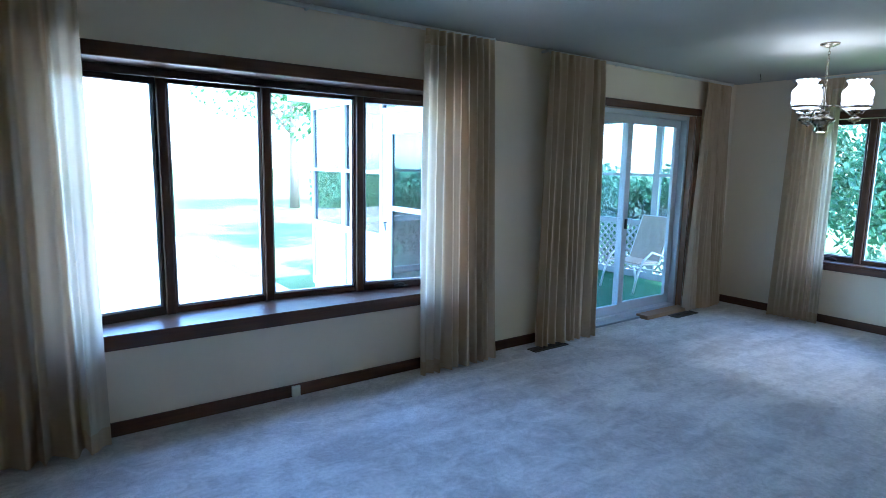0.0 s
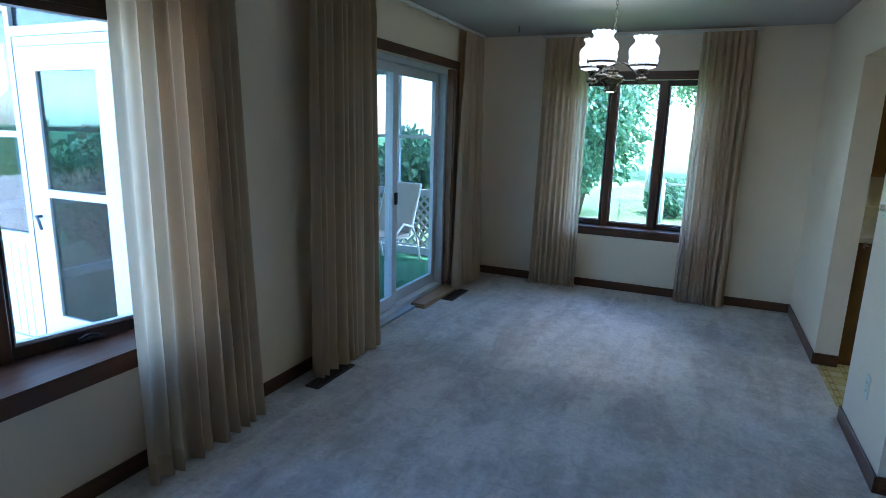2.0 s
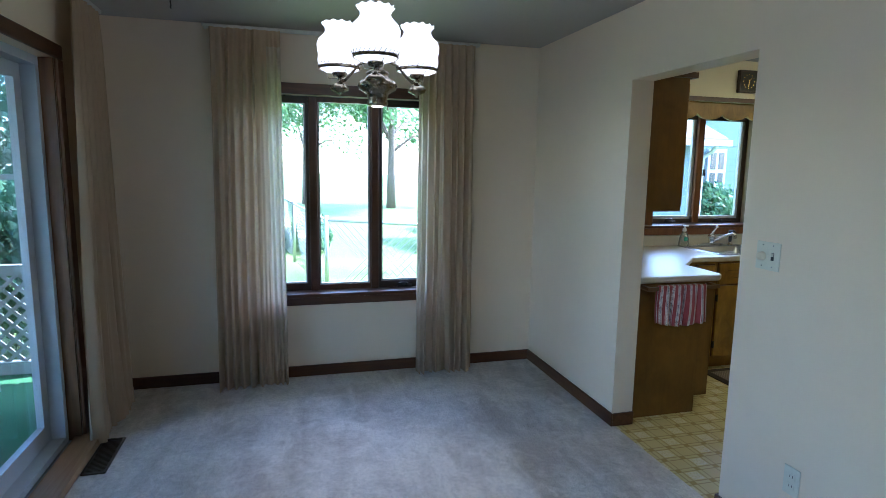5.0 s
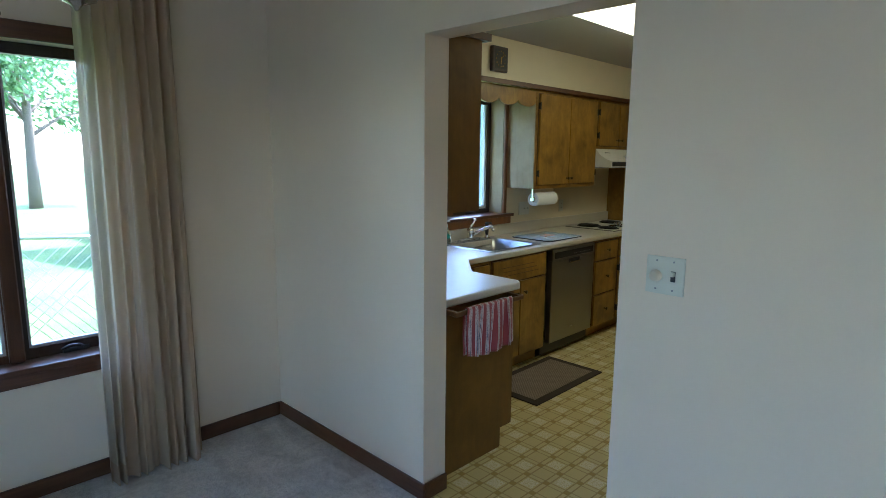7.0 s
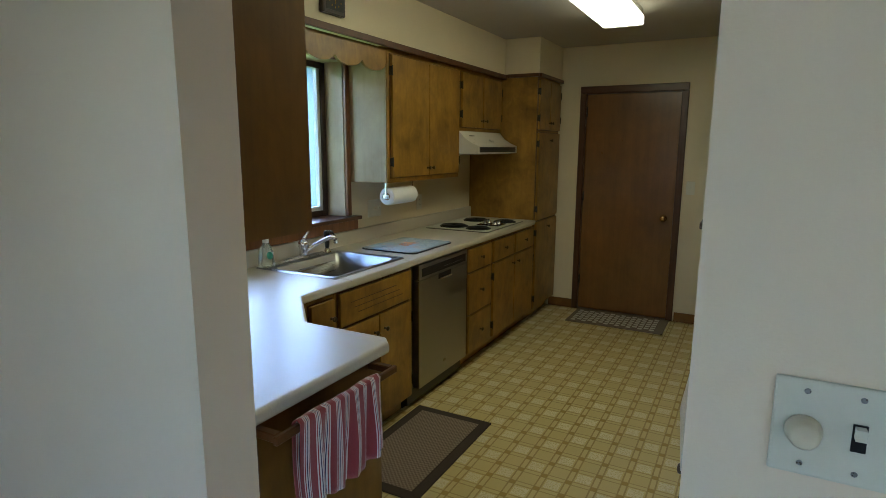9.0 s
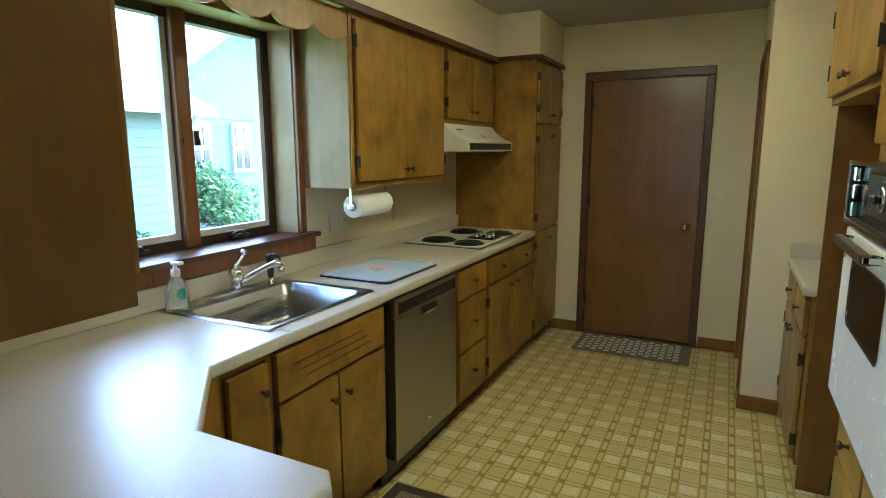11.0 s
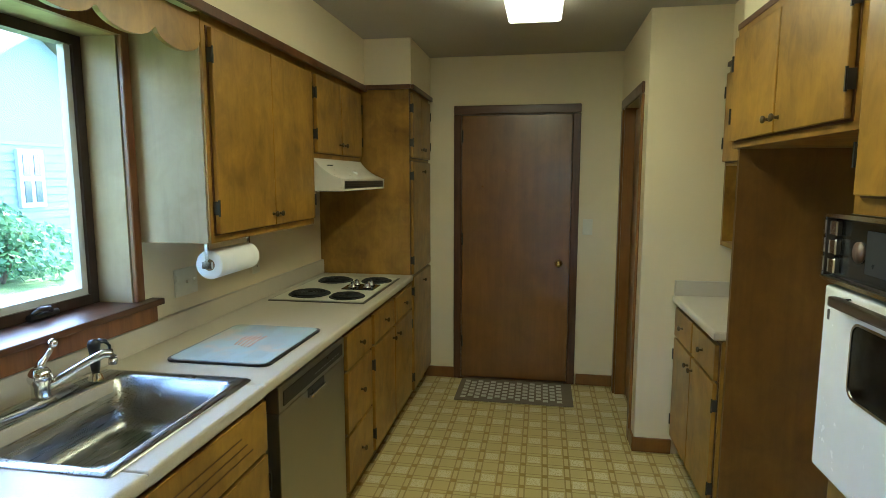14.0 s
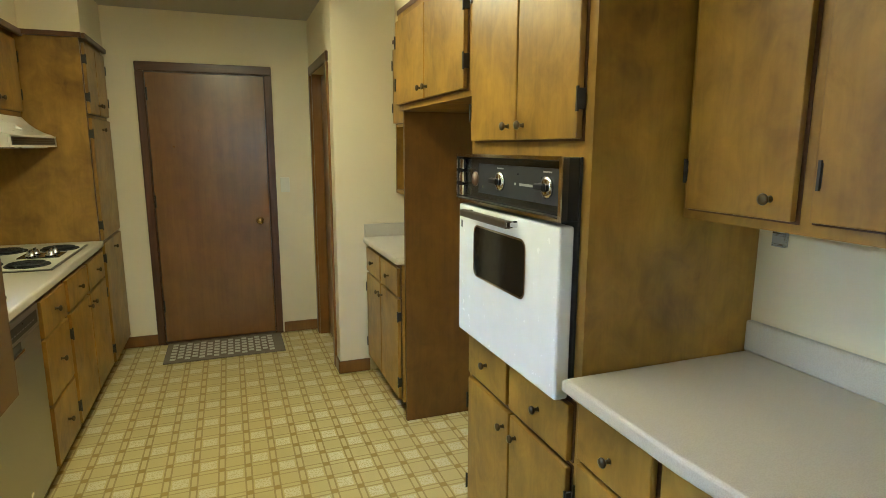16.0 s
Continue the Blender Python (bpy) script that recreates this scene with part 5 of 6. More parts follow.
# ---- living and dining room things ----
def curtain(name, label, P0, P1, inward, z1, folds, seed, flare=1.0, sheer=None, anchor=0.5, thin=0.2, group="pinch pleated curtains"):
    """A pinch pleated curtain between two plan points; inward is the way to the room."""
    rnd = random.Random(seed)
    a, b, n = Vector((*P0, 0)), Vector((*P1, 0)), Vector((*inward, 0))
    L = (b - a).length
    d = (b - a).normalized()
    mid = (a + b) / 2
    cu = thing(name, (mid.x, mid.y, 0.015), label, "curtain", group)
    ph = [rnd.uniform(-0.95, 0.95) for _ in range(folds + 2)]
    am = [rnd.uniform(0.40, 1.55) for _ in range(folds + 2)]
    nu = folds * 14

    def at(u, z):
        s = (z1 - z) / z1
        f = u * folds
        k = int(f)
        t = f - k
        p = ph[k] * (1 - t) + ph[k + 1] * t
        A = am[k] * (1 - t) + am[k + 1] * t
        w = math.sin(2 * math.pi * (f + 0.5 * p * (0.3 + s)) + 0.6 * math.sin(3 * u + 2.0 * s + seed))
        w = math.copysign(abs(w) ** 0.8, w)
        top = 1 - math.exp(-((z1 - z) / 0.10) ** 2)
        off = (0.013 + 0.015 * top + 0.009 * s) * A * w + 0.012 * math.sin(5.0 * u + 2.5 * s + seed) * s
        off += 0.006 * math.sin(2 * math.pi * 1.7 * f + seed + 1.5 * s) * top * A
        uu = (u - anchor) * (1 + (flare - 1) * s) + anchor + 0.010 * math.sin(2 * math.pi * f * 0.5 + seed) * s
        p3 = a + d * (uu * L) + n * (off + 0.035 * s * s * 0.5)
        return Vector((p3.x, p3.y, z))

    def sheet(zs, out=0.0, us=(0.0, 1.0)):
        bm = bmesh.new()
        k0, k1 = int(us[0] * nu), int(us[1] * nu)
        rows = []
        for z in zs:
            row = []
            for i in range(k0, k1 + 1):
                q = at(min(i / nu, 0.9999), z) + n * out
                row.append(bm.verts.new(q))
            rows.append(row)
        for r0, r1 in zip(rows, rows[1:]):
            for k in range(len(r0) - 1):
                f = bm.faces.new((r0[k], r0[k + 1], r1[k + 1], r1[k]))
                f.smooth = True
        return bm

    zs = [0.015 + (z1 - 0.10 - 0.015) * k / 26 for k in range(27)]
    if sheer is None:
        part("drape", sheet(zs), CURTAIN, cu)
    elif sheer == 0:
        part("drape", sheet(zs, 0, (thin, 1)), CURTAIN, cu)
        part("sheer_edge", sheet(zs, 0, (0, thin)), SHEER, cu, "thin see-through outer edge")
    else:
        part("drape", sheet(zs, 0, (0, 1 - thin)), CURTAIN, cu)
        part("sheer_edge", sheet(zs, 0, (1 - thin, 1)), SHEER, cu, "thin see-through outer edge")
    part("pleat_band", sheet([z1 - 0.10, z1 - 0.07, z1 - 0.04, z1 - 0.015, z1], 0.001), CURTAIN, cu, "stiff pleated heading")
    part("hem", sheet([0.013, 0.05, 0.10, 0.115], 0.003), CURTAIN, cu, "doubled bottom hem")
    return cu


S = (0, -1)
curtain("curtain", "beige pinch pleated curtain hung beside the bow window", (-0.95, 3.53), (0.455, 3.53), S, 2.44, 15, 3, 1.03, sheer=1, thin=0.1)
curtain("curtain", "beige pinch pleated curtain hung between window and door", (2.455, 3.53), (3.05, 3.53), S, 2.44, 9, 11, 1.17, sheer=0, anchor=0.2, thin=0.25)
curtain("curtain", "beige pinch pleated curtain hung beside the sliding door", (3.65, 3.53), (4.34, 3.53), S, 2.44, 9, 21, 1.08)
curtain("curtain", "pale pinch pleated curtain in the dining corner", (6.00, 3.57), (6.48, 3.57), S, 2.43, 7, 8, 1.5)
W = (-1, 0)
curtain("curtain", "pale pinch pleated curtain hung beside the dining window", (6.60, 2.985), (6.60, 2.545), W, 2.43, 8, 5, 1.04, sheer=1)
curtain("curtain", "pale pinch pleated curtain on the dining window", (6.60, 1.60), (6.60, 1.185), W, 2.43, 8, 14, 1.06, sheer=0)


def rod(name, P0, P1, z, label):
    r = thing(name, ((P0[0] + P1[0]) / 2, (P0[1] + P1[1]) / 2, z), label, "curtain rod")
    along_x = abs(P0[0] - P1[0]) > abs(P0[1] - P1[1])
    if along_x:
        bm = boxes((P0[0], P1[0], P0[1] - 0.012, P0[1] + 0.012, z - 0.012, z + 0.012))
        br = [(P0[0] + k * (P1[0] - P0[0]) / 3, P0[1]) for k in range(4)]
    else:
        bm = boxes((P0[0] - 0.012, P0[0] + 0.012, P0[1], P1[1], z - 0.012, z + 0.012))
        br = [(P0[0], P0[1] + k * (P1[1] - P0[1]) / 2) for k in range(3)]
    bevel(bm, 0.004, 1)
    part("track", bm, RODM, r)
    for x, y in br:
        part("bracket", boxes((x - 0.008, x + 0.008, y, NORTH, z + 0.002, z + 0.02)) if along_x else boxes((x, EAST, y - 0.008, y + 0.008, z + 0.002, z + 0.02)), RODM, r)


rod("curtain_rod", (-1.2, 3.555), (3.08, 3.555), 2.445, "white traverse rod above the bow window")
rod("curtain_rod", (3.68, 3.575), (6.50, 3.575), 2.445, "white traverse rod above the sliding door")
rod("curtain_rod", (6.625, 1.15), (6.625, 3.02), 2.44, "white traverse rod above the dining window")

# chandelier
CX, CY = 5.13, 2.125
ch = thing("chandelier", (CX, CY, 1.815), "three-arm aged brass chandelier with ruffled milk glass shades, lit", "chandelier")
UP = 0.016
part("canopy", lathe(bmesh.new(), [(0.012, -0.03), (0.03, -0.026), (0.062, -0.012), (0.066, 0.0)], (CX, CY, CEIL), 24), PEWTER, ch)
chain = bmesh.new()
z = CEIL - 0.03
k = 0
while z > 2.17:
    q = Matrix.Rotation(radians(90 * (k % 2)), 4, "Z")
    loop = [Vector((0.008 * math.cos(2 * math.pi * i / 10), 0, 0.016 * math.sin(2 * math.pi * i / 10))) for i in range(11)]
    tube(chain, [q @ v + Vector((CX, CY, z - 0.014)) for v in loop], 0.0022, 5)
    z -= 0.025
    k += 1
part("chain", chain, PEWTER, ch)
part("center_body", lathe(bmesh.new(), [(0.0, 1.815), (0.044, 1.817), (0.047, 1.826), (0.043, 1.845), (0.048, 1.866), (0.082, 1.888), (0.088, 1.904), (0.078, 1.922), (0.052, 1.934), (0.046, 1.938), (0.046, 1.952), (0.052, 1.958), (0.044, 1.966), (0.018, 1.965), (0.014, 1.99), (0.022, 2.0), (0.022, 2.03), (0.012, 2.04), (0.009, 2.13), (0.014, 2.145), (0.006, 2.17)], (CX, CY, 0), 28), PEWTER, ch)
part("down_lens", lathe(bmesh.new(), [(0.0, 0.0), (0.026, 0.0), (0.026, 0.003)], (CX, CY, 1.8125), 18), emitter("lit_lens", (1.0, 0.90, 0.74), 0.4), ch, "glowing downlight lens")
milk = emitter("lit_milk_glass", (0.93, 0.95, 1.0), 0.11)
for k in range(3):
    a = radians(169 + 120 * k)
    ex, ey = CX + 0.205 * math.cos(a), CY + 0.205 * math.sin(a)

    def on(r, zz):
        return (CX + r * math.cos(a), CY + r * math.sin(a), zz)

    arm = part("arm", tube(bmesh.new(), [on(0.02, 2.005), on(0.06, 2.012), on(0.10, 2.0), on(0.14, 1.965), on(0.175, 1.935), on(0.205, 1.93)], 0.0065, 8), PEWTER, ch)
    part("font", lathe(bmesh.new(), [(0.003, 1.868), (0.008, 1.876), (0.015, 1.882), (0.040, 1.892), (0.043, 1.903), (0.032, 1.918), (0.010, 1.928), (0.008, 1.95), (0.028, 1.954), (0.034, 1.968), (0.032, 1.982), (0.014, 1.984)], (ex, ey, 0), 20), PEWTER, arm)
    cage = bmesh.new()
    for j in range(3):
        b = a + 2 * math.pi * j / 3 + 0.5
        c, s2_ = math.cos(b), math.sin(b)
        tube(cage, [(ex + 0.012 * c, ey + 0.012 * s2_, 1.945), (ex + 0.048 * c, ey + 0.048 * s2_, 1.944), (ex + 0.058 * c, ey + 0.058 * s2_, 1.965), (ex + 0.088 * c, ey + 0.088 * s2_, 1.99)], 0.002, 5)
    lathe(cage, [(0.092, 1.984), (0.095, 1.986), (0.095, 1.998), (0.092, 1.998), (0.091, 1.99), (0.092, 1.984)], (ex, ey, 0), 28, caps=False)
    for j in range(28):
        b = 2 * math.pi * j / 28
        tube(cage, [(ex + 0.095 * math.cos(b), ey + 0.095 * math.sin(b), 1.998), (ex + 0.097 * math.cos(b + 0.11), ey + 0.097 * math.sin(b + 0.11), 2.012)], 0.0018, 4)
    part("gallery", cage, PEWTER, arm)
    # shade: two swellings and a ruffled rim
    bm = bmesh.new()
    prof = [(0.036, 1.972), (0.062, 1.974), (0.082, 1.982), (0.089, 1.992), (0.093, 2.002), (0.098, 2.026), (0.093, 2.047), (0.099, 2.069), (0.101, 2.092), (0.092, 2.116), (0.071, 2.136), (0.062, 2.152), (0.063, 2.168), (0.075, 2.184)]
    seg = 48
    rings = []
    for i, (r, zz) in enumerate(prof):
        ruf = max(0, (i - 11) / 2)
        rings.append([bm.verts.new((ex + r * (1 + 0.07 * ruf * math.cos(12 * t)) * math.cos(t), ey + r * (1 + 0.07 * ruf * math.cos(12 * t)) * math.sin(t), zz + 0.004 * ruf * math.sin(12 * t))) for t in [2 * math.pi * j / seg for j in range(seg)]])
    bridge(bm, rings)
    sh = part("shade", bm, milk, arm, "ruffled milk glass shade, lit")
    so_ = sh.modifiers.new("thick", "SOLIDIFY")
    so_.thickness = 0.003
    lamp("shade_bulb", "POINT", pose(ex, ey, 2.20), 0.07, (1.0, 0.88, 0.70), radius=0.04)
for ob in ch.children:
    if ob.name.split(".")[0] not in ("canopy", "chain"):
        ob.location.z += UP
lamp("down_bulb", "SPOT", look((CX, CY, 1.808), (CX, CY, 0)), 1.3, (1.0, 0.87, 0.70), radius=0.03)
bpy.data.lights["down_bulb"].spot_size, bpy.data.lights["down_bulb"].spot_blend = radians(60), 0.8


# floor registers, block, hook
def register(P0, P1):
    rg2 = thing("floor_register", (*P0, 0), "dark brown slotted floor register in the carpet", "floor register", "floor registers")
    (x0, y0), (x1, y1) = P0, P1
    part("frame", boxes((x0, x1, y0, y0 + 0.012, 0, 0.008), (x0, x1, y1 - 0.012, y1, 0, 0.008), (x0, x0 + 0.012, y0 + 0.012, y1 - 0.012, 0, 0.008), (x1 - 0.012, x1, y0 + 0.012, y1 - 0.012, 0, 0.008)), plain("register_brown", (0.06, 0.045, 0.03), 0.5), rg2)
    part("well", boxes((x0 + 0.012, x1 - 0.012, y0 + 0.012, y1 - 0.012, -0.01, 0.001)), BLACK, rg2)
    bm = bmesh.new()
    k = x0 + 0.02
    while k < x1 - 0.02:
        box(bm, k, k + 0.006, y0 + 0.012, y1 - 0.012, 0.001, 0.006)
        k += 0.014
    part("louvres", bm, bpy.data.materials["register_brown"], rg2)


register((3.53, 3.44), (3.93, 3.54))
register((5.58, 3.445), (5.97, 3.56))
wb = bevel(boxes((5.235, 6.02, 3.565, 3.70, 0.0, 0.042)), 0.004, 2)
single("wood_block", wb, wood("pine_board", (0.26, 0.14, 0.065), (0.42, 0.26, 0.13), "x", 18, 0.6, 0.3), "plain reddish wooden board lying at the sliding door", "board")
hk = thing("ceiling_hook", (6.175, 3.13, 2.43), "small dark plant hook screwed into the ceiling", "hook")
part("hook", tube(bmesh.new(), [(6.175, 3.13, 2.48), (6.175, 3.13, 2.455), (6.19, 3.13, 2.44), (6.185, 3.13, 2.425), (6.17, 3.13, 2.43)], 0.004, 6), IRON, hk)

# ---- outside ----
def grass_mat():
    m = Mat("lawn")
    c = m.ramp(m.noise(0.6, 5), [(0.35, (0.05, 0.12, 0.025)), (0.65, (0.12, 0.20, 0.05))])
    c = m.mix(0.5, c, m.ramp(m.noise(60, 3), [(0.3, (0.5, 0.5, 0.5)), (0.6, (1, 1, 1))]), "MULTIPLY")
    m.bump(m.noise(120, 3), 0.8, 0.03)
    return m.set(c, 0.9)


def leaf_mat(name, dark, light):
    m = Mat(name)
    g = m.t.nodes.new("ShaderNodeNewGeometry").outputs["Random Per Island"]
    c = m.mix(g, dark, light)
    m.set(c, 0.5)
    tr = m.t.nodes.new("ShaderNodeBsdfTranslucent")
    m.put(tr.inputs[0], c)
    mx = m.t.nodes.new("ShaderNodeMixShader")
    mx.inputs[0].default_value = 0.35
    m.t.links.new(m.b.outputs[0], mx.inputs[1])
    m.t.links.new(tr.outputs[0], mx.inputs[2])
    m.t.links.new(mx.outputs[0], m.out.inputs[0])
    return m.m


LEAF = leaf_mat("leaves", (0.05, 0.12, 0.04), (0.17, 0.29, 0.12))
LEAF2 = leaf_mat("shrub_leaves", (0.035, 0.10, 0.05), (0.12, 0.24, 0.12))
BARK = wood("bark", (0.08, 0.06, 0.045), (0.20, 0.16, 0.12), "z", 14, 0.9)
structure("ground", boxes((-90, 120, -90, 150, GROUND - 0.5, GROUND)), grass_mat(), "green lawn that runs out to the neighbours", "lawn")
concrete = paint("concrete", (0.50, 0.48, 0.44), 0.85, 0.4, 60)
structure("pavement", boxes((-3.0, 3.2, 5.4, 9.3, GROUND, GROUND + 0.02), (-14.0, 3.0, 9.3, 22.0, GROUND, GROUND + 0.02)), concrete, "pale sunlit concrete patio and drive", "patio")


def foliage(bm_pts, faces, centre, radii, count, size, rnd, hollow=0.55):
    for _ in range(count):
        while True:
            v = Vector((rnd.uniform(-1, 1), rnd.uniform(-1, 1), rnd.uniform(-1, 1)))
            if hollow < v.length < 1.0:
                break
        c = Vector(centre) + Vector((v.x * radii[0], v.y * radii[1], v.z * radii[2]))
        n = Vector((rnd.uniform(-1, 1), rnd.uniform(-1, 1), rnd.uniform(-0.3, 1))).normalized()
        a = n.orthogonal().normalized() * size * rnd.uniform(0.6, 1.3)
        b = n.cross(a).normalized() * size * rnd.uniform(0.3, 0.7)
        i = len(bm_pts)
        bm_pts += [c - a, c + b, c + a, c - b]
        faces.append((i, i + 1, i + 2, i + 3))


def mesh_part(name, pts, faces, mat, parent):
    me = bpy.data.meshes.new(name)
    base = BASE[parent.name]
    me.from_pydata([tuple(Vector(p) - base) for p in pts], [], faces)
    me.materials.append(mat)
    ob = new(name, me)
    ob.parent = parent
    BASE[ob.name] = base
    return ob


def tree(x, y, h, r, seed, label, n=7000, leaf=0.09):
    rnd = random.Random(seed)
    t = thing("tree", (x, y, GROUND), label, "tree", "garden trees")
    bm = bmesh.new()
    lean = rnd.uniform(-0.3, 0.3)
    top = Vector((x + lean, y, GROUND + h * 0.7))
    tube(bm, [(x, y, GROUND - 0.05), (x + lean * 0.2, y, GROUND + h * 0.2), (x + lean * 0.5, y, GROUND + h * 0.45), top], [0.22, 0.17, 0.13, 0.05], 9)
    ends = []
    for k in range(8):
        a = rnd.uniform(0, 6.28)
        s = Vector((x + lean * 0.4, y, GROUND + h * rnd.uniform(0.28, 0.6)))
        e = s + Vector((math.cos(a) * r * 0.75, math.sin(a) * r * 0.75, h * rnd.uniform(0.08, 0.3)))
        tube(bm, [s, (s + e) / 2 + Vector((0, 0, 0.2)), e], [0.08, 0.05, 0.02], 6)
        ends.append(e)
    part("trunk", bm, BARK, t)
    pts, faces = [], []
    clumps = ends + [top] + [Vector((x + rnd.uniform(-r, r) * 0.7, y + rnd.uniform(-r, r) * 0.7, GROUND + h * rnd.uniform(0.5, 0.95))) for _ in range(9)]
    for c in clumps:
        q = rnd.uniform(0.32, 0.6) * r
        foliage(pts, faces, c, (q, q, q * 0.75), n // len(clumps), leaf, rnd, 0.2)
    mesh_part("crown", pts, faces, LEAF, t)


def shrub(x, y, rx, ry, h, seed, label, n=2400, mat=None, leaf=0.07):
    rnd = random.Random(seed)
    t = thing("shrub", (x, y, GROUND), label, "shrub", "garden shrubs")
    bm = bmesh.new()
    for k in range(5):
        a = rnd.uniform(0, 6.28)
        tube(bm, [(x, y, GROUND), (x + 0.4 * rx * math.cos(a), y + 0.4 * ry * math.sin(a), GROUND + h * 0.6)], [0.03, 0.012], 5)
    part("stem", bm, BARK, t)
    pts, faces = [], []
    for k in range(9):
        c = (x + rnd.uniform(-0.55, 0.55) * rx, y + rnd.uniform(-0.55, 0.55) * ry, GROUND + h * rnd.uniform(0.3, 0.75))
        foliage(pts, faces, c, (rx * 0.55, ry * 0.55, h * 0.33), n // 9, leaf, rnd, 0.5)
    mesh_part("crown", pts, faces, mat or LEAF2, t)


# neighbour's house to the east of the kitchen
SIDING = paint("pale_blue_siding", (0.115, 0.165, 0.19), 0.6, 0.15, 60)
WHITEP = paint("white_exterior_paint", (0.42, 0.44, 0.45), 0.5, 0.1, 80)
SHINGLE = paint("grey_shingle", (0.17, 0.17, 0.175), 0.9, 0.8, 30)


def neighbour():
    hs = thing("neighbour_house", (17, -9, GROUND), "pale blue clapboard house with white trim and gutter", "house")

    def lap(x, y0, y1, z0, z1, face):
        bm = bmesh.new()
        z = z0
        while z < z1 - 0.01:
            t = min(z + 0.17, z1)
            if face == "x":
                vs = [bm.verts.new(p) for p in ((x - 0.03, y0, z), (x - 0.03, y1, z), (x - 0.004, y1, t), (x - 0.004, y0, t), (x + 0.05, y0, z), (x + 0.05, y1, z))]
                bm.faces.new((vs[0], vs[1], vs[2], vs[3])), bm.faces.new((vs[0], vs[1], vs[5], vs[4]))
            z += 0.17
        return bm

    part("wall", lap(14.3, -7.0, -2.4, GROUND + 0.2, 2.2, "x"), SIDING, hs)
    part("wall", boxes((14.31, 20, -7.0, -2.4, GROUND, 2.2)), SIDING, hs)
    part("wall", lap(15.9, -14.0, -7.0, GROUND + 0.2, 2.3, "x"), SIDING, hs)
    part("wall", boxes((15.91, 20, -14.0, -7.0, GROUND, 2.3)), SIDING, hs)
    # gable over the set-back part
    bm = bmesh.new()
    a = [bm.verts.new(p) for p in ((15.9, -14.0, 2.3), (15.9, -7.0, 2.3), (15.9, -10.5, 4.6))]
    b = [bm.verts.new(p) for p in ((20, -14.0, 2.3), (20, -7.0, 2.3), (20, -10.5, 4.6))]
    bm.faces.new(a), bm.faces.new(b)
    part("gable", bm, SIDING, hs)
    bm = bmesh.new()
    for y0, z0, y1, z1 in ((-14.5, 2.0, -10.5, 4.72), (-6.5, 2.0, -10.5, 4.72)):
        v = [bm.verts.new(p) for p in ((15.4, y0, z0), (21, y0, z0), (21, y1, z1), (15.4, y1, z1), (15.4, y0, z0 + 0.14), (21, y0, z0 + 0.14), (21, y1, z1 + 0.14), (15.4, y1, z1 + 0.14))]
        for q in ((0, 1, 2, 3), (4, 5, 6, 7), (0, 1, 5, 4), (3, 2, 6, 7), (0, 3, 7, 4), (1, 2, 6, 5)):
            bm.faces.new([v[i] for i in q])
    part("roof", bm, SHINGLE, hs)
    bm = bmesh.new()
    v = [bm.verts.new(p) for p in ((13.7, -7.3, 2.15), (13.7, -2.0, 2.15), (18, -2.0, 4.1), (18, -7.3, 4.1), (13.7, -7.3, 2.3), (13.7, -2.0, 2.3), (18, -2.0, 4.25), (18, -7.3, 4.25))]
    for q in ((0, 1, 2, 3), (4, 5, 6, 7), (0, 1, 5, 4), (3, 2, 6, 7), (0, 3, 7, 4), (1, 2, 6, 5)):
        bm.faces.new([v[i] for i in q])
    part("roof", bm, SHINGLE, hs)
    gut = part("gutter", boxes((13.6, 13.72, -7.35, -2.0, 2.12, 2.26)), WHITEP, hs)
    part("downspout", tube(bmesh.new(), [(13.68, -7.0, 2.14), (13.9, -7.05, 2.0), (14.2, -7.05, 1.85), (14.2, -7.05, 0.3), (14.05, -7.05, 0.05), (13.8, -6.8, -0.15)], 0.05, 8), WHITEP, gut)
    for y in (-8.85, -10.1):
        w = part("window", boxes((15.80, 15.90, y - 0.30, y + 0.30, 0.95, 2.15)), WHITEP, hs)
        part("pane", boxes((15.785, 15.80, y - 0.21, y - 0.05, 1.60, 2.05), (15.785, 15.80, y + 0.05, y + 0.21, 1.60, 2.05), (15.785, 15.80, y - 0.21, y - 0.05, 1.05, 1.50), (15.785, 15.80, y + 0.05, y + 0.21, 1.05, 1.50)), plain("dark_pane", (0.03, 0.05, 0.06), 0.1), w)


neighbour()
shrub(14.9, -8.4, 1.0, 0.9, 1.7, 5, "rounded green shrub beside the neighbour's wall", 3500)
for k in range(3):
    shrub(13.9, -5.6 + 1.3 * k, 0.35, 0.6, 0.45, 30 + k, "low blue-green border plants along the wall", 700)


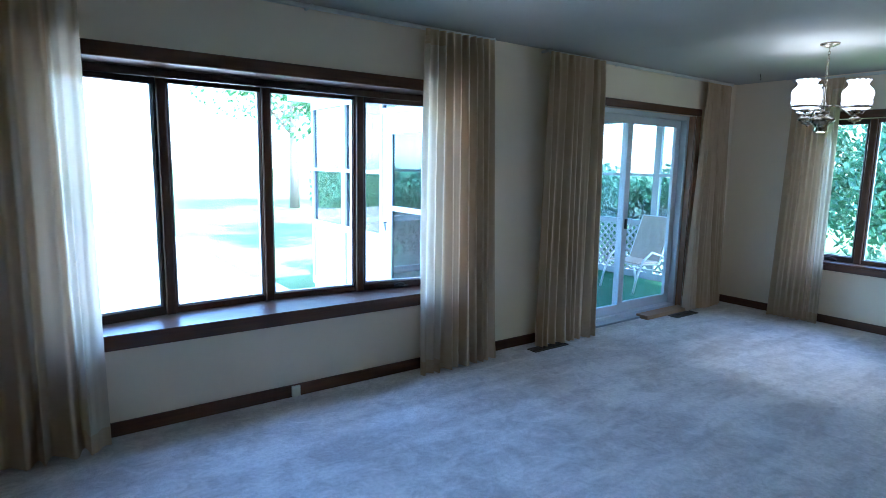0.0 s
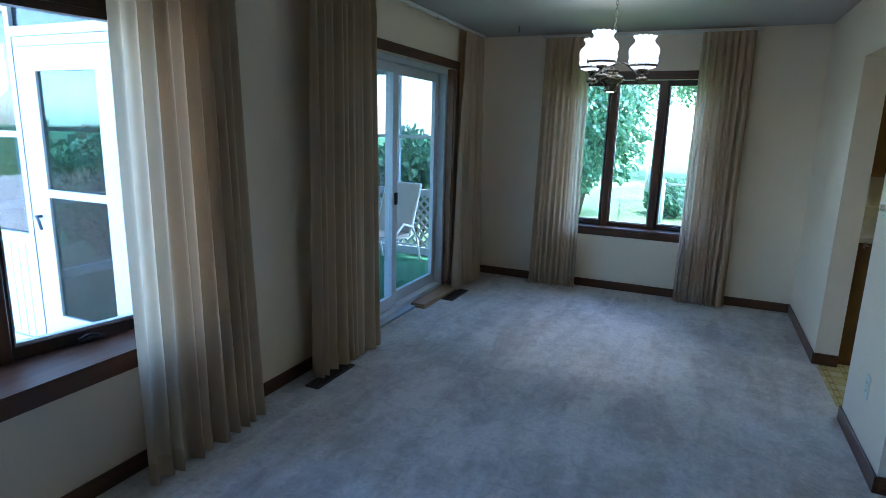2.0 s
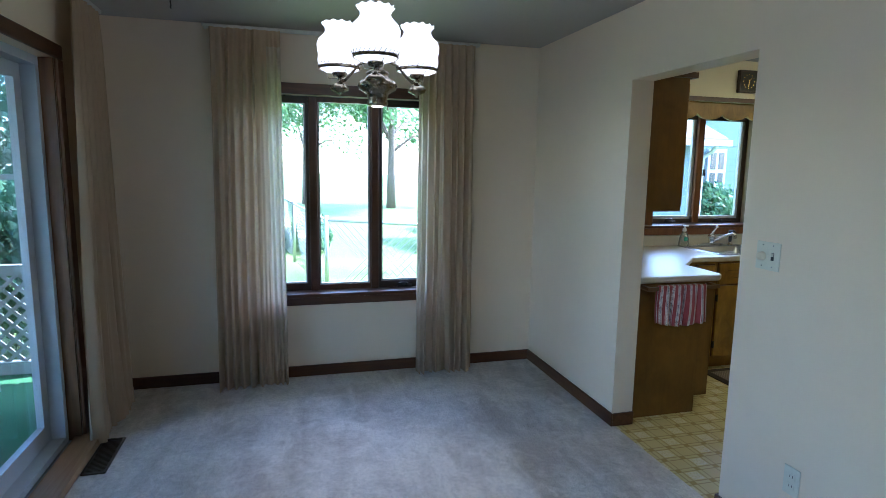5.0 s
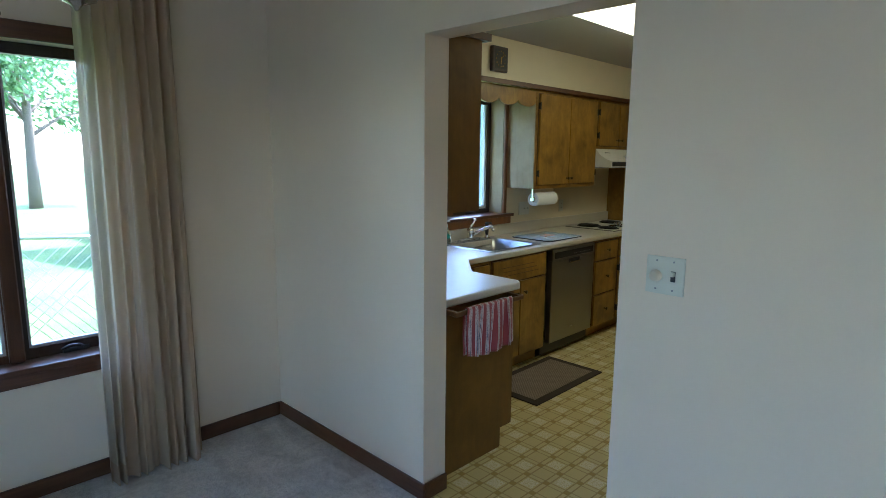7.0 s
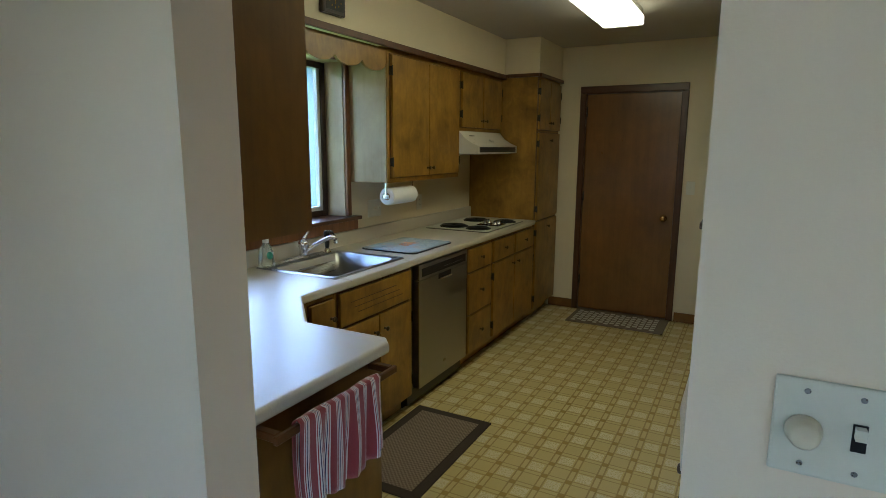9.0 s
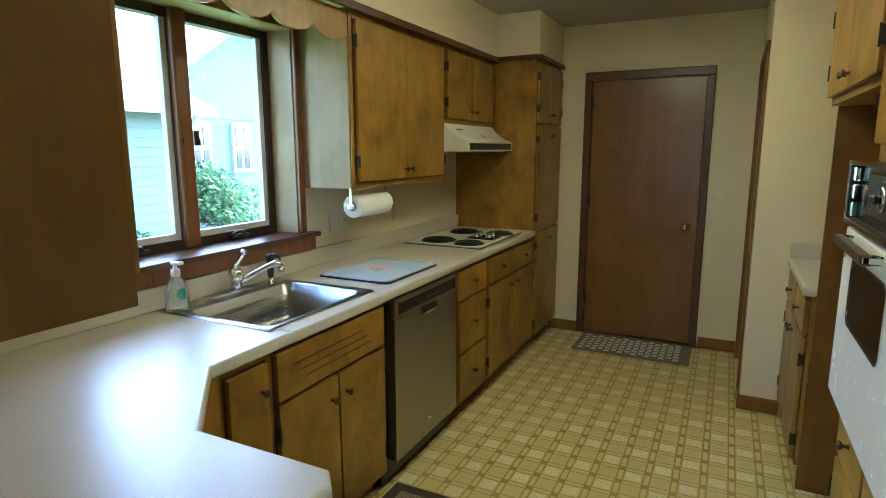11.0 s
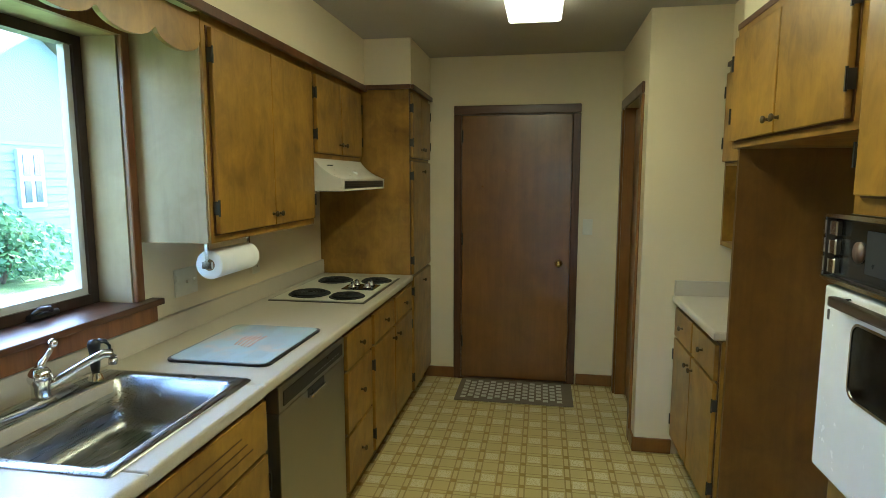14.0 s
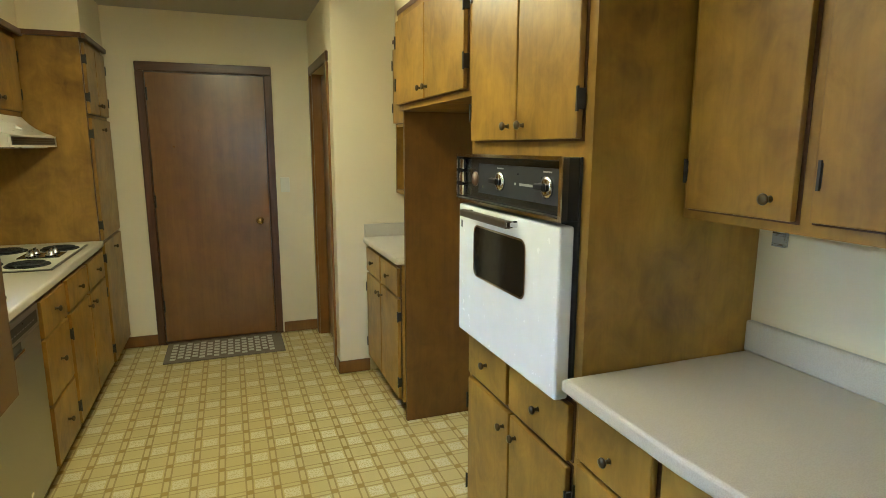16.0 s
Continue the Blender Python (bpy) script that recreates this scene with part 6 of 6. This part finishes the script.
# chain-link fence east of the dining window
def fence():
    fn = thing("chain_link_fence", (11.0, 2.0, GROUND), "galvanised chain-link fence across the lawn", "fence")
    galv = plain("galvanised", (0.45, 0.46, 0.47), 0.4, 1.0)
    line = [(9.6, 0.5), (10.6, 2.0), (14.0, 2.4), (18.5, 2.9)]
    H2 = 1.15
    wires = bmesh.new()
    for (xa, ya), (xb, yb) in zip(line, line[1:]):
        part("top_rail", tube(bmesh.new(), [(xa, ya, GROUND + H2), (xb, yb, GROUND + H2)], 0.02, 8), galv, fn)
        L = math.hypot(xb - xa, yb - ya)
        n = int(L / 0.11)
        for k in range(-10, n):
            for sgn in (1, -1):
                s0 = k / n
                s1 = (k + 10) / n
                pa, pb = (s0, 0.05) if sgn > 0 else (s1, 0.05), (s1, H2) if sgn > 0 else (s0, H2)
                if min(s0, s1) < 0 or max(s0, s1) > 1:
                    continue
                tube(wires, [(xa + (xb - xa) * pa[0], ya + (yb - ya) * pa[0], GROUND + pa[1]), (xa + (xb - xa) * pb[0], ya + (yb - ya) * pb[0], GROUND + pb[1])], 0.004, 3)
    for x, y in line:
        part("post", tube(bmesh.new(), [(x, y, GROUND), (x, y, GROUND + H2 + 0.06)], 0.03, 10), galv, fn)
    part("mesh_wire", wires, galv, fn)


fence()
shrub(14.4, 4.0, 1.5, 1.4, 4.3, 2, "tall dense green shrub beyond the dining window", 9000, LEAF2, 0.085)
shrub(15.0, 6.3, 1.7, 1.6, 4.6, 4, "tall dense green shrub beside the fence", 9000, LEAF2, 0.085)
tree(31.0, 1.6, 8.0, 2.6, 1, "broad leafy garden tree across the lawn", 9000, 0.10)
shrub(15.5, 2.2, 0.8, 0.6, 0.9, 41, "low rounded shrub behind the fence", 2200)
tree(26.0, 6.0, 9.0, 3.4, 7, "tall leafy tree behind the far lawn", 9000, 0.12)
tree(28.0, -2.0, 8.0, 3.2, 8, "tall leafy tree behind the far lawn", 9000, 0.12)
tree(9.0, 23.0, 9.0, 3.6, 9, "tall leafy tree at the lawn's far side", 9000, 0.12)
tree(16.0, 18.0, 9.0, 3.6, 13, "tall leafy tree at the lawn's far side", 9000, 0.12)
tree(6.4, 12.0, 6.5, 2.4, 15, "leafy garden tree beyond the porch", 9000, 0.10)
for k, (x, y) in enumerate(((8.9, 4.4), (9.2, 5.6), (9.6, 6.9), (10.4, 8.3), (8.0, 9.4), (4.9, 9.2), (6.2, 8.9), (7.2, 9.3))):
    shrub(x, y, 0.8, 0.75, 1.75 + 0.2 * (k % 2), 50 + k, "leafy green shrub outside the porch screens", 3600, LEAF2, 0.07)


# ---- screened porch beyond the sliding door ----
PX0, PX1, PY1 = 3.27, 7.5, 7.4
def porch():
    p = thing("screened_porch", (5.4, 5.6, GROUND), "white framed screened porch with lattice and green floor", "porch")
    part("deck", boxes((PX0, PX1, 3.87, PY1, -0.20, -0.08)), concrete, p)
    part("green_carpet", boxes((PX0 + 0.05, PX1 - 0.05, 3.88, PY1 - 0.05, -0.08, -0.07)), paint("green_turf", (0.03, 0.13, 0.06), 0.95, 0.5, 300), p, "green outdoor carpet")
    part("porch_roof", boxes((PX0 - 0.25, PX1 + 0.25, 3.9, PY1 + 0.25, 2.32, 2.42)), WHITEP, p)
    screen = glass_mat("insect_screen", (0.55, 0.62, 0.67))

    def bay(x0, y0, x1, y1, low="lattice"):
        ax = abs(x1 - x0) > abs(y1 - y0)

        def bar(u0, u1, z0, z1, t=0.03):
            L = (x1 - x0) if ax else (y1 - y0)
            if ax:
                return (x0 + u0, x0 + u1, y0 - t, y0 + t, z0, z1)
            return (x0 - t, x0 + t, y0 + u0, y0 + u1, z0, z1)

        L = abs(x1 - x0) + abs(y1 - y0)
        b = part("bay_frame", boxes(bar(0, 0.05, -0.08, 2.32), bar(L - 0.05, L, -0.08, 2.32), bar(0.05, L - 0.05, 0.70, 0.78), bar(0.05, L - 0.05, 1.42, 1.46), bar(0.05, L - 0.05, 2.2, 2.32), bar(0.05, L - 0.05, -0.08, 0.02)), WHITEP, p)
        g = part("screen", boxes(bar(0.05, L - 0.05, 0.78, 2.2, 0.002)), screen, b)
        g.visible_shadow = False
        if low == "lattice":
            bm = bmesh.new()
            step, w = 0.115, 0.02
            n = int(L / step) + 8
            for k in range(-7, n):
                for s in (1, -1):
                    pts = []
                    for zz in (0.02, 0.70):
                        u = k * step + (zz - 0.02) * s + (0.0 if s > 0 else 0.68)
                        pts.append((u, zz))
                    (ua, za), (ub, zb) = pts
                    # clip to the bay
                    def cl(u, z, u2, z2):
                        if u < 0.05:
                            t = (0.05 - u) / (u2 - u) if u2 != u else 2
                            return (0.05, z + (z2 - z) * t) if 0 <= t <= 1 else None
                        if u > L - 0.05:
                            t = (L - 0.05 - u) / (u2 - u) if u2 != u else 2
                            return (L - 0.05, z + (z2 - z) * t) if 0 <= t <= 1 else None
                        return (u, z)
                    A, B = cl(ua, za, ub, zb), cl(ub, zb, ua, za)
                    if not A or not B:
                        continue
                    off = 0.008 * s
                    if ax:
                        q = [(x0 + A[0] - w, y0 + off, A[1]), (x0 + A[0] + w, y0 + off, A[1]), (x0 + B[0] + w, y0 + off, B[1]), (x0 + B[0] - w, y0 + off, B[1])]
                        o = Vector((0, 0.007, 0))
                    else:
                        q = [(x0 + off, y0 + A[0] - w, A[1]), (x0 + off, y0 + A[0] + w, A[1]), (x0 + off, y0 + B[0] + w, B[1]), (x0 + off, y0 + B[0] - w, B[1])]
                        o = Vector((0.007, 0, 0))
                    v = [bm.verts.new(Vector(c)) for c in q] + [bm.verts.new(Vector(c) + o) for c in q]
                    for f in ((0, 1, 2, 3), (4, 5, 6, 7), (0, 1, 5, 4), (1, 2, 6, 5), (2, 3, 7, 6), (3, 0, 4, 7)):
                        bm.faces.new([v[i] for i in f])
            part("lattice", bm, WHITEP, b, "white diagonal lattice")
        elif low == "screen":
            g = part("screen", boxes(bar(0.05, L - 0.05, 0.02, 0.70, 0.002)), screen, b)
            g.visible_shadow = False
        else:
            part("kick_panel", boxes(bar(0.05, L - 0.05, 0.02, 0.70, 0.008)), WHITEP, b)
            k = 0
            while 0.06 + 0.085 * (k + 1) < L - 0.05:
                part("plank", boxes(bar(0.06 + 0.085 * k, 0.06 + 0.085 * k + 0.079, 0.025, 0.695, 0.013)), WHITEP, b)
                k += 1

    for k in range(3):
        bay(PX1, 3.95 + 1.15 * k, PX1, 3.95 + 1.15 * (k + 1))
    for k in range(4):
        bay(PX0 + 1.05 * k, PY1, PX0 + 1.05 * (k + 1), PY1, "screen")
    bay(PX0, 5.52, PX0, 6.46, "panel")
    bay(PX0, 6.46, PX0, 7.40, "panel")
    bay(PX0, 3.88, PX0, 4.53, "panel")
    # transom over the storm door
    t = part("transom", boxes((PX0 - 0.03, PX0 + 0.03, 4.53, 5.52, 2.04, 2.10), (PX0 - 0.03, PX0 + 0.03, 4.53, 5.52, 2.25, 2.32)), WHITEP, p)
    part("pane", boxes((PX0 - 0.004, PX0 + 0.004, 4.53, 5.52, 2.10, 2.25)), screen, t)


porch()
sdoor = thing("storm_door", (3.25, 5.02, -0.08), "white two-pane aluminium storm door, shut", "door")
y0, y1 = 4.58, 5.45
part("frame", boxes((3.235, 3.285, y0 - 0.045, y0, -0.08, 2.035), (3.235, 3.285, y1, y1 + 0.045, -0.08, 2.035), (3.235, 3.285, y0, y1, 1.98, 2.035)), WHITEP, sdoor)
part("stile", boxes((3.225, 3.26, y0 + 0.005, y0 + 0.16, -0.06, 1.975)), WHITEP, sdoor)
part("stile", boxes((3.225, 3.26, y1 - 0.16, y1 - 0.005, -0.06, 1.975)), WHITEP, sdoor)
part("rail", boxes((3.225, 3.26, y0 + 0.16, y1 - 0.16, -0.06, 0.25)), WHITEP, sdoor)
part("rail", boxes((3.225, 3.26, y0 + 0.16, y1 - 0.16, 1.05, 1.10)), WHITEP, sdoor)
part("rail", boxes((3.225, 3.26, y0 + 0.16, y1 - 0.16, 1.83, 1.975)), WHITEP, sdoor)
for a, b in ((0.25, 1.05), (1.10, 1.83)):
    g = part("pane", boxes((3.24, 3.245, y0 + 0.16, y1 - 0.16, a, b)), glass_mat("storm_glass", (0.50, 0.60, 0.62), 0.2) if a < 1 else bpy.data.materials["storm_glass"], sdoor)
part("lever_handle", tube(bmesh.new(), [(3.225, y1 - 0.06, 0.92), (3.19, y1 - 0.06, 0.92), (3.185, y1 - 0.09, 0.90), (3.185, y1 - 0.11, 0.84)], 0.011, 8), plain("blue_grey_handle", (0.05, 0.07, 0.10), 0.4), sdoor, "dark lever handle")


# porch chair: white tubular frame, woven seat
def porch_chair(x, y, turn):
    c = thing("porch_chair", (0, 0, 0), "white tubular metal porch chair with woven seat and back", "chair")
    wm = plain("white_tube", (0.72, 0.73, 0.72), 0.4)
    wv2 = plain("beige_webbing", (0.50, 0.42, 0.34), 0.9, 0, 0.2)
    for s in (-0.28, 0.28):
        part("side_frame", tube(bmesh.new(), [(0.32, s, 0.0), (0.26, s, 0.22), (0.16, s, 0.42), (0.0, s, 0.52), (-0.2, s, 0.46), (-0.30, s, 0.30), (-0.38, s, 0.0)], 0.014, 8), wm, c)
        part("back_post", tube(bmesh.new(), [(0.22, s * 0.9, 0.36), (-0.18, s * 0.9, 0.34), (-0.42, s * 0.9, 0.95)], 0.013, 8), wm, c)
    for a, b in (((0.22, 0.36), "front"), ((-0.42, 0.95), "top")):
        part("cross_bar", tube(bmesh.new(), [(a[0], -0.25, a[1]), (a[0], 0.25, a[1])], 0.012, 8), wm, c)
    part("cross_bar", tube(bmesh.new(), [(-0.30, -0.28, 0.22), (-0.30, 0.28, 0.22)], 0.012, 8), wm, c)
    part("seat", bevel(boxes((-0.18, 0.22, -0.24, 0.24, 0.345, 0.385)), 0.012, 2), wv2, c, "beige woven seat")
    bm = boxes((-0.02, 0.02, -0.24, 0.24, 0.0, 0.62))
    bevel(bm, 0.012, 2)
    bmesh.ops.transform(bm, matrix=pose(-0.19, 0, 0.37, 0, -21.5, 0), verts=bm.verts[:])
    part("back", bm, wv2, c, "beige woven back")
    c.matrix_basis = pose(x, y, -0.068, 0, 0, turn)
    return c


porch_chair(6.75, 4.85, 175)
